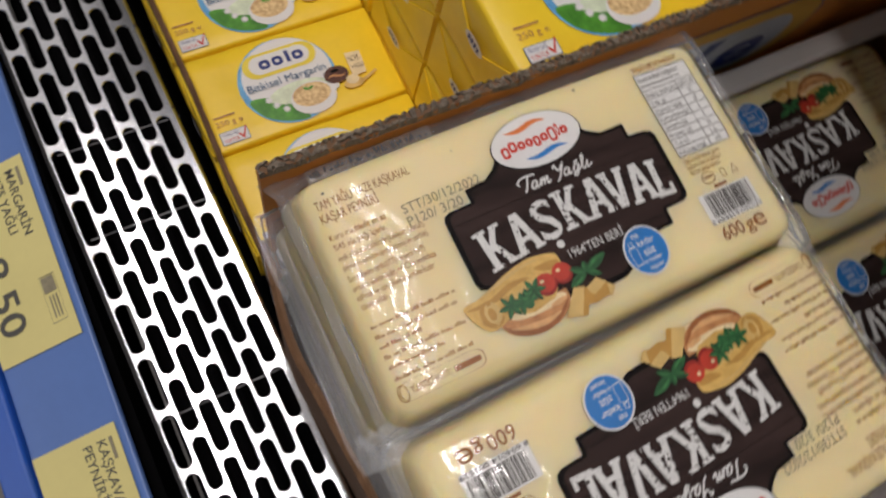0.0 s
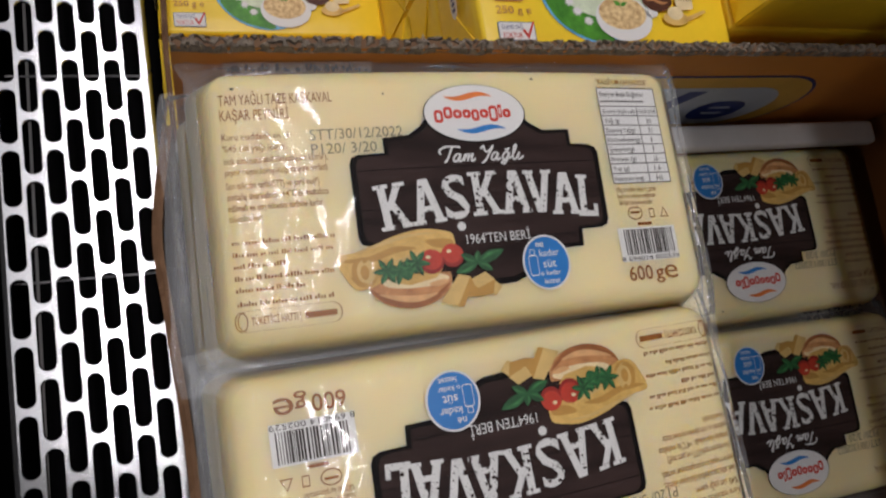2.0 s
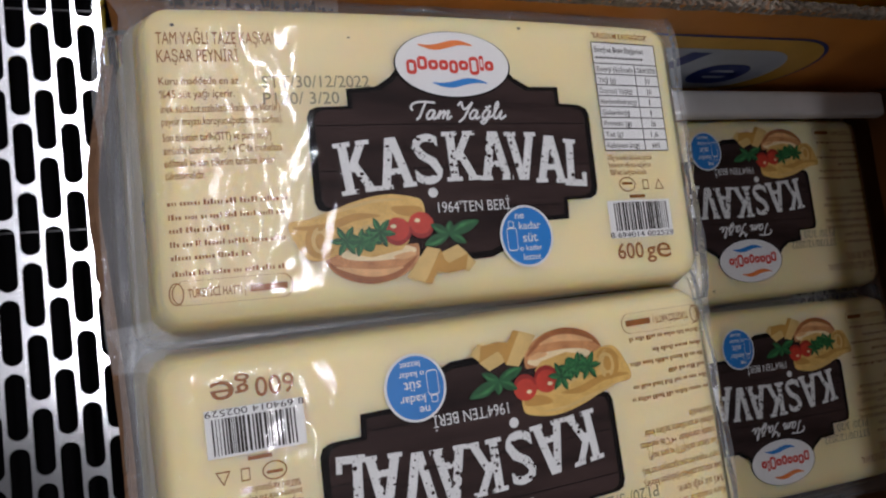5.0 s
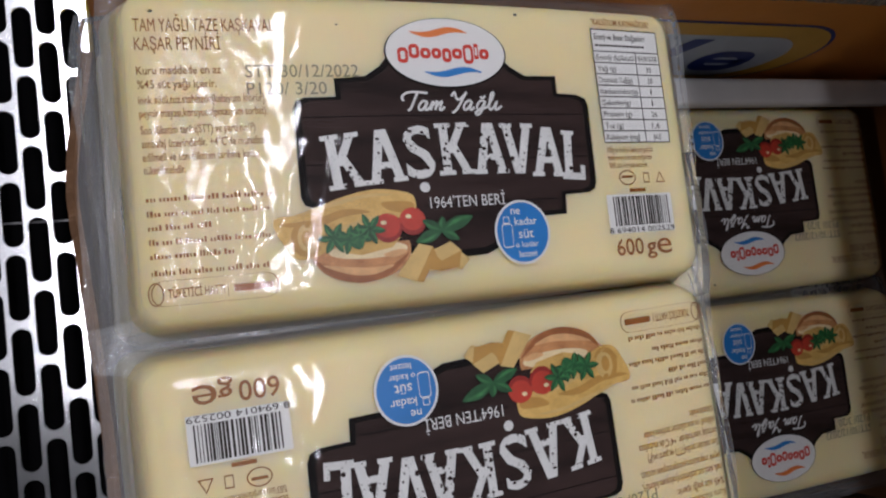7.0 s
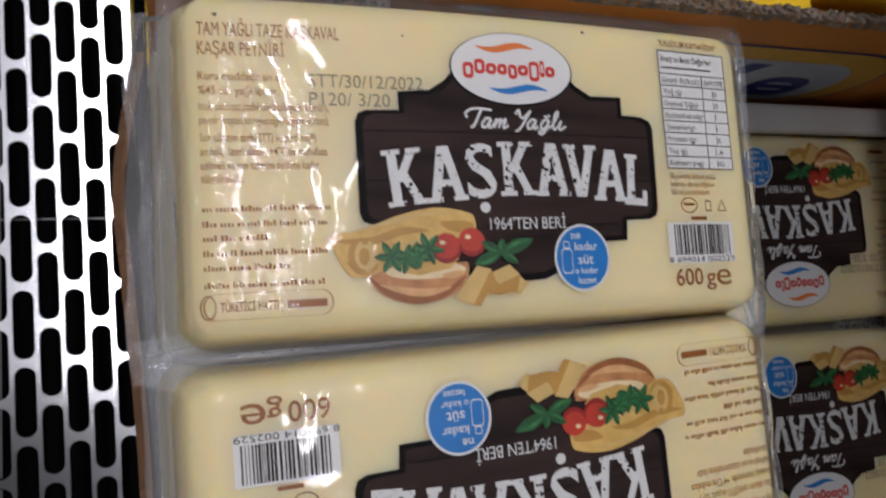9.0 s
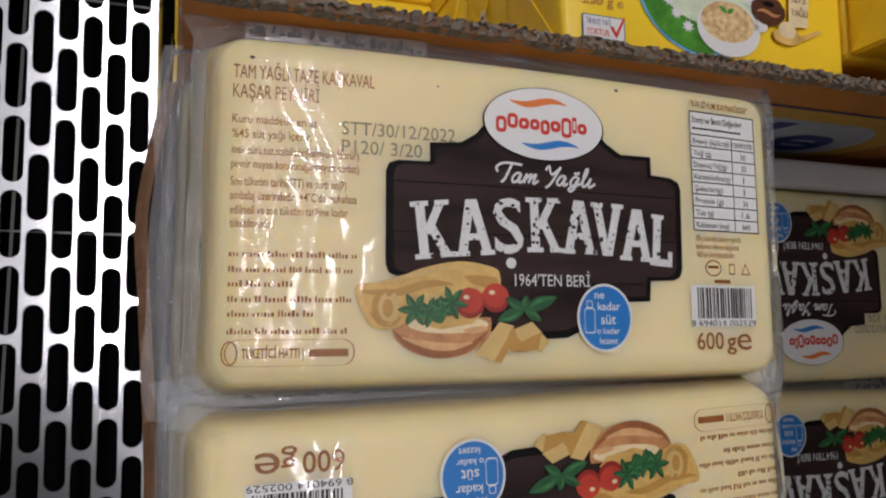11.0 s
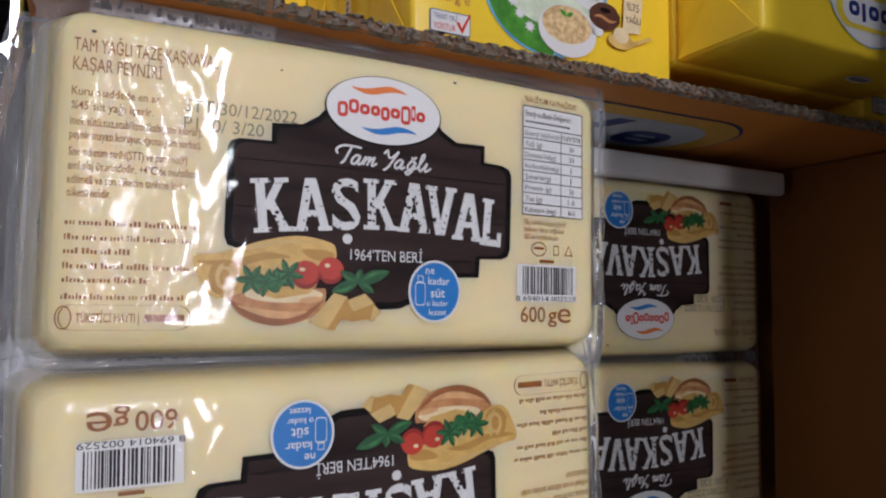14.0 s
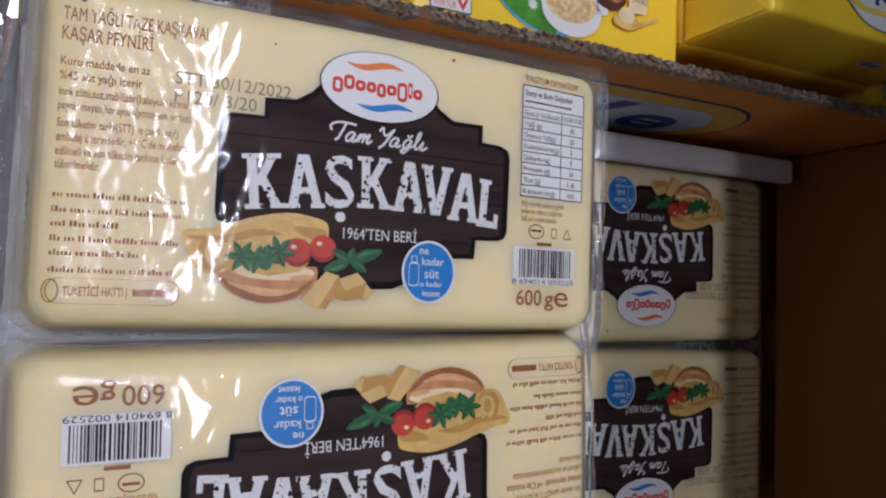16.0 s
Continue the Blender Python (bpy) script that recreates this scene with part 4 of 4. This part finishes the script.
STAND = Matrix.Translation((0, TY - 0.0023, 0)) @ pose(0, 0, 0, 90, 0, 0)


def upright_print(name, bm, material, lay, text=""):
    return part(name, lift(bm, Matrix.Translation((0, -0.0002 * lay, 0)) @ STAND), material, tray, text)


pill = rounded(0.035, 0.277, 0.196, 0.270, 0.036, 10)
upright_print("logo_rim", poly(bmesh.new(), pill), "navy", 0)
upright_print("logo_gold", poly(bmesh.new(), [(0.156 + (x - 0.156) * 0.985, 0.233 + (y - 0.233) * 0.955) for x, y in pill]), "print_yellow", 1)
upright_print("logo_ground", poly(bmesh.new(), rounded(0.055, 0.258, 0.203, 0.256, 0.026, 10)), "print_lilac", 2, "pale oval logo ground")
for x, w in ((0.072, 0.040), (0.118, 0.040), (0.209, 0.034)):
    upright_print("logo_shape", outline(bmesh.new(), rounded(x, x + w, 0.211, 0.238, 0.0125, 6), 0.0085), "navy", 3)
upright_print("logo_shape", poly(bmesh.new(), [(0.172, 0.210), (0.184, 0.210), (0.200, 0.252), (0.188, 0.252)]), "navy", 3)
upright_print("logo_shape", rect(bmesh.new(), 0.216, 0.237, 0.222, 0.227), "navy", 3)

# walls take the board colour that has the shade mixed in
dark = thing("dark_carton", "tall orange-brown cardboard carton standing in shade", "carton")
part("side_wall", box(0.3735, 0.3775, -0.40, 0.072, 0.0885, 0.40), "card_shaded", dark)
part("end_wall", box(0.3775, 0.62, 0.068, 0.072, 0.0885, 0.40), "card_shaded", dark)
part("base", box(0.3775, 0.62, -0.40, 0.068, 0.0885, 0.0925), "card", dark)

# ---- margarine packs ----
ML, MW, MH = 0.1310, 0.0675, 0.0466


def margarine_pack():
    pack = thing("margarine_pack", "bright yellow foil-wrapped block of margarine with oval picture label", "margarine pack", "margarine packs in the tray")
    bm = box(-ML / 2, ML / 2, -MW / 2, MW / 2, 0, MH, 0.0022, 2)
    bmesh.ops.subdivide_edges(bm, edges=[e for e in bm.edges if e.calc_length() > 0.02], cuts=5, use_grid_fill=True)
    for v in bm.verts:
        q = noise.noise(v.co * 45)
        v.co += Vector((0.0007 * q, 0.0005 * noise.noise(v.co * 45 + Vector((9, 0, 0))), 0.0005 * q * (v.co.z > 0.01)))
    part("wrapper", bm, "yellow", pack, "", True)
    # folded ends: two triangular flaps on each
    for side in (-1, 1):
        bm = bmesh.new()
        x = side * (ML / 2)
        for y0, y1 in ((-MW / 2, -0.006), (MW / 2, 0.006)):
            a, b, c = (x, y0 * 0.97, 0.0015), (x, y0 * 0.97, MH - 0.0015), (x + side * 0.0004, y1, MH / 2)
            o = side * 0.0007
            va = [bm.verts.new(p) for p in (a, b, c)]
            vb = [bm.verts.new((p[0] + o, p[1], p[2])) for p in (a, b, c)]
            bm.faces.new(va), bm.faces.new(vb)
            for i in range(3):
                bm.faces.new((va[i], va[(i + 1) % 3], vb[(i + 1) % 3], vb[i]))
        bmesh.ops.recalc_face_normals(bm, faces=bm.faces)
        part("end_fold", bm, "yellow", pack)

    def ink(name, bm, material, layer, text=""):
        return part(name, lift(bm, Matrix.Translation((0, 0, MH + 0.0007 + 0.00012 * layer)) @ Matrix.Diagonal((1.085, 1.02, 1, 1))), material, pack, text)

    cx, cy = -0.004, -0.0005
    ink("picture_rim", poly(bmesh.new(), ring(cx, cy, 0.0292, 0.0298, 44)), "sky_ink", 0, "round picture with sky and meadow")
    ink("picture_sky", poly(bmesh.new(), ring(cx + 0.0008, cy + 0.0028, 0.0268, 0.0266, 44)), "white", 1)
    ink("picture_meadow", poly(bmesh.new(), soft([(cx - 0.0262, cy - 0.0070), (cx - 0.0215, cy - 0.0190), (cx - 0.0100, cy - 0.0268), (cx + 0.0030, cy - 0.0288), (cx - 0.0020, cy - 0.0180), (cx - 0.0090, cy - 0.0150), (cx - 0.0150, cy - 0.0080)])), "green_ink", 2)
    ink("meadow_haze", poly(bmesh.new(), ring(cx + 0.0035, cy - 0.0100, 0.0185, 0.0070, 30)), "haze_ink", 3)
    ink("name_rim", poly(bmesh.new(), rounded(cx - 0.0225, cx + 0.0225, 0.0055, 0.0225, 0.0082, 8)), "yellow_pale", 4)
    ink("name_ground", poly(bmesh.new(), rounded(cx - 0.0185, cx + 0.0185, 0.0078, 0.0205, 0.0062, 8)), "white", 5)
    for x in (-0.0165, -0.0085, 0.0042):
        ink("name_shape", outline(bmesh.new(), rounded(x, x + 0.0066, 0.0106, 0.0170, 0.0024, 4), 0.0022), "navy", 6)
    ink("name_shape", rect(bmesh.new(), 0.0002, 0.0025, 0.0106, 0.0188), "navy", 6)
    ink("kind_line", lettering(bmesh.new(), "Bitkisel Margarin", cx - 0.0245, -0.0025, 0.0052, 0.0480), "teal_ink", 12)
    ink("bowl", poly(bmesh.new(), ring(0.0055, -0.0180, 0.0138, 0.0110, 30)), "white", 7)
    ink("bowl_handle", poly(bmesh.new(), ring(0.0192, -0.0150, 0.0036, 0.0024, 14)), "white", 7)
    ink("rice", poly(bmesh.new(), ring(0.0050, -0.0155, 0.0116, 0.0080, 30)), "noodle", 8, "printed bowl of rice")
    ink("garnish", leaf(leaf(bmesh.new(), 0.0045, -0.012, 0.004, 0.002, 30), 0.0045, -0.012, 0.004, 0.002, 140), "green_ink", 9)
    for x, y in ((-0.0165, -0.0150), (-0.0195, -0.0105), (-0.0120, -0.0195)):
        petals = [(x + r * math.cos(radians(a)), y + r * math.sin(radians(a))) for a, r in ((22.5 * k, 0.0026 if k % 2 else 0.0014) for k in range(16))]
        ink("daisy", poly(bmesh.new(), petals), "white", 6)
    ink("cake", poly(bmesh.new(), [(p[0] + 0.0003 * math.sin(i * 2.1), p[1]) for i, p in enumerate(ring(0.0235, -0.0082, 0.0076, 0.0060, 26))]), "cake", 9, "printed chocolate ring cake")
    ink("cake_hole", poly(bmesh.new(), ring(0.0235, -0.0056, 0.0028, 0.0012, 14)), "plaque_edge", 10)
    ink("cake_glint", wave(bmesh.new(), 0.0178, 0.0292, -0.0092, 0.0008, 0.0014), "bread", 10)
    ink("tag", poly(bmesh.new(), [(0.0325, -0.0135), (0.0415, -0.0125), (0.0430, 0.0030), (0.0335, 0.0040)]), "cream", 9)
    bm = bmesh.new()
    lettering(bm, "%75", 0.0345, -0.0030, 0.0035, 0.0066)
    lettering(bm, "YAĞLI", 0.0338, -0.0085, 0.0030, 0.0080)
    ink("tag_line", bm, "cake", 10)
    bm = poly(bmesh.new(), ring(0.0315, -0.0175, 0.0065, 0.0034, 18))
    poly(bm, [(0.0365, -0.0170), (0.0470, -0.0128), (0.0480, -0.0140), (0.0372, -0.0190)])
    ink("spoon", bm, "slice", 10)
    ink("butter_curl", poly(bmesh.new(), ring(0.0315, -0.0150, 0.0040, 0.0034, 16)), "cream", 11)
    bm = bmesh.new()
    lettering(bm, "250 g e", -0.0530, -0.0165, 0.0034, 0.0155)
    rect(bm, -0.0530, -0.0405, -0.0108, -0.0098)
    ink("weight", bm, "bread", 1)
    ink("sticker_rim", poly(bmesh.new(), rounded(-0.0535, -0.0372, -0.0292, -0.0205, 0.0008, 3)), "teal_ink", 1)
    ink("sticker", poly(bmesh.new(), rounded(-0.0531, -0.0376, -0.0288, -0.0209, 0.0006, 3)), "white", 2)
    ink("sticker_words", lettering(bmesh.new(), "TRANS YAĞ", -0.0522, -0.0241, 0.0022, 0.0095), "navy", 3)
    bm = lettering(bmesh.new(), "YOKTUR", -0.0522, -0.0280, 0.0024, 0.0088)
    poly(bm, [(-0.0432, -0.0245), (-0.0420, -0.0240), (-0.0409, -0.0262), (-0.0378, -0.0200), (-0.0372, -0.0204), (-0.0407, -0.0284)])
    ink("sticker_tick", bm, "red", 4)
    # small emblem on the long sides and ends
    for k, (m, off) in enumerate(((pose(0, 0, 0, 90, 0, 0), MW / 2), (pose(0, 0, 0, 90, 0, 180), MW / 2), (pose(0, 0, 0, 90, 0, -90), ML / 2 + 0.0016), (pose(0, 0, 0, 90, 0, 90), ML / 2 + 0.0016))):
        bm = lift(poly(bmesh.new(), ring(0.0 if k > 1 else 0.028, MH * 0.55, 0.0085, 0.0040, 20)), Matrix.Translation((0, 0, off + 0.0006)))
        e = part("side_emblem", lift(bm, m), "white", pack)
        bm = bmesh.new()
        for q in range(4):
            x = (0.0 if k > 1 else 0.028) - 0.0055 + 0.0029 * q
            rect(bm, x, x + 0.0019, MH * 0.55 - 0.0016, MH * 0.55 + 0.0018, off + 0.0008)
        part("emblem_lettering", lift(bm, m), "navy", e)
    return pack


first = margarine_pack()
first.matrix_world = pose(-0.0065, 0.191, 0.0977)
LAYER = 0.0470
rnd = random.Random(3)
for col, x, layers, y0 in ((0, -0.0065, 1, 0.1218), (1, 0.1240, 4, 0.1125), (2, 0.2580, 5, 0.1250), (3, 0.3950, 4, 0.1170)):
    for row in range(4):
        for k in range(layers):
            if (col, row, k) == (0, 1, 0):
                continue
            y = y0 + 0.0692 * row
            copy_thing(first, pose(x + rnd.uniform(-0.0008, 0.0008), y, 0.0977 + LAYER * k, 0, 0, (180 if col == 2 else 0) + rnd.uniform(-0.4, 0.4)))
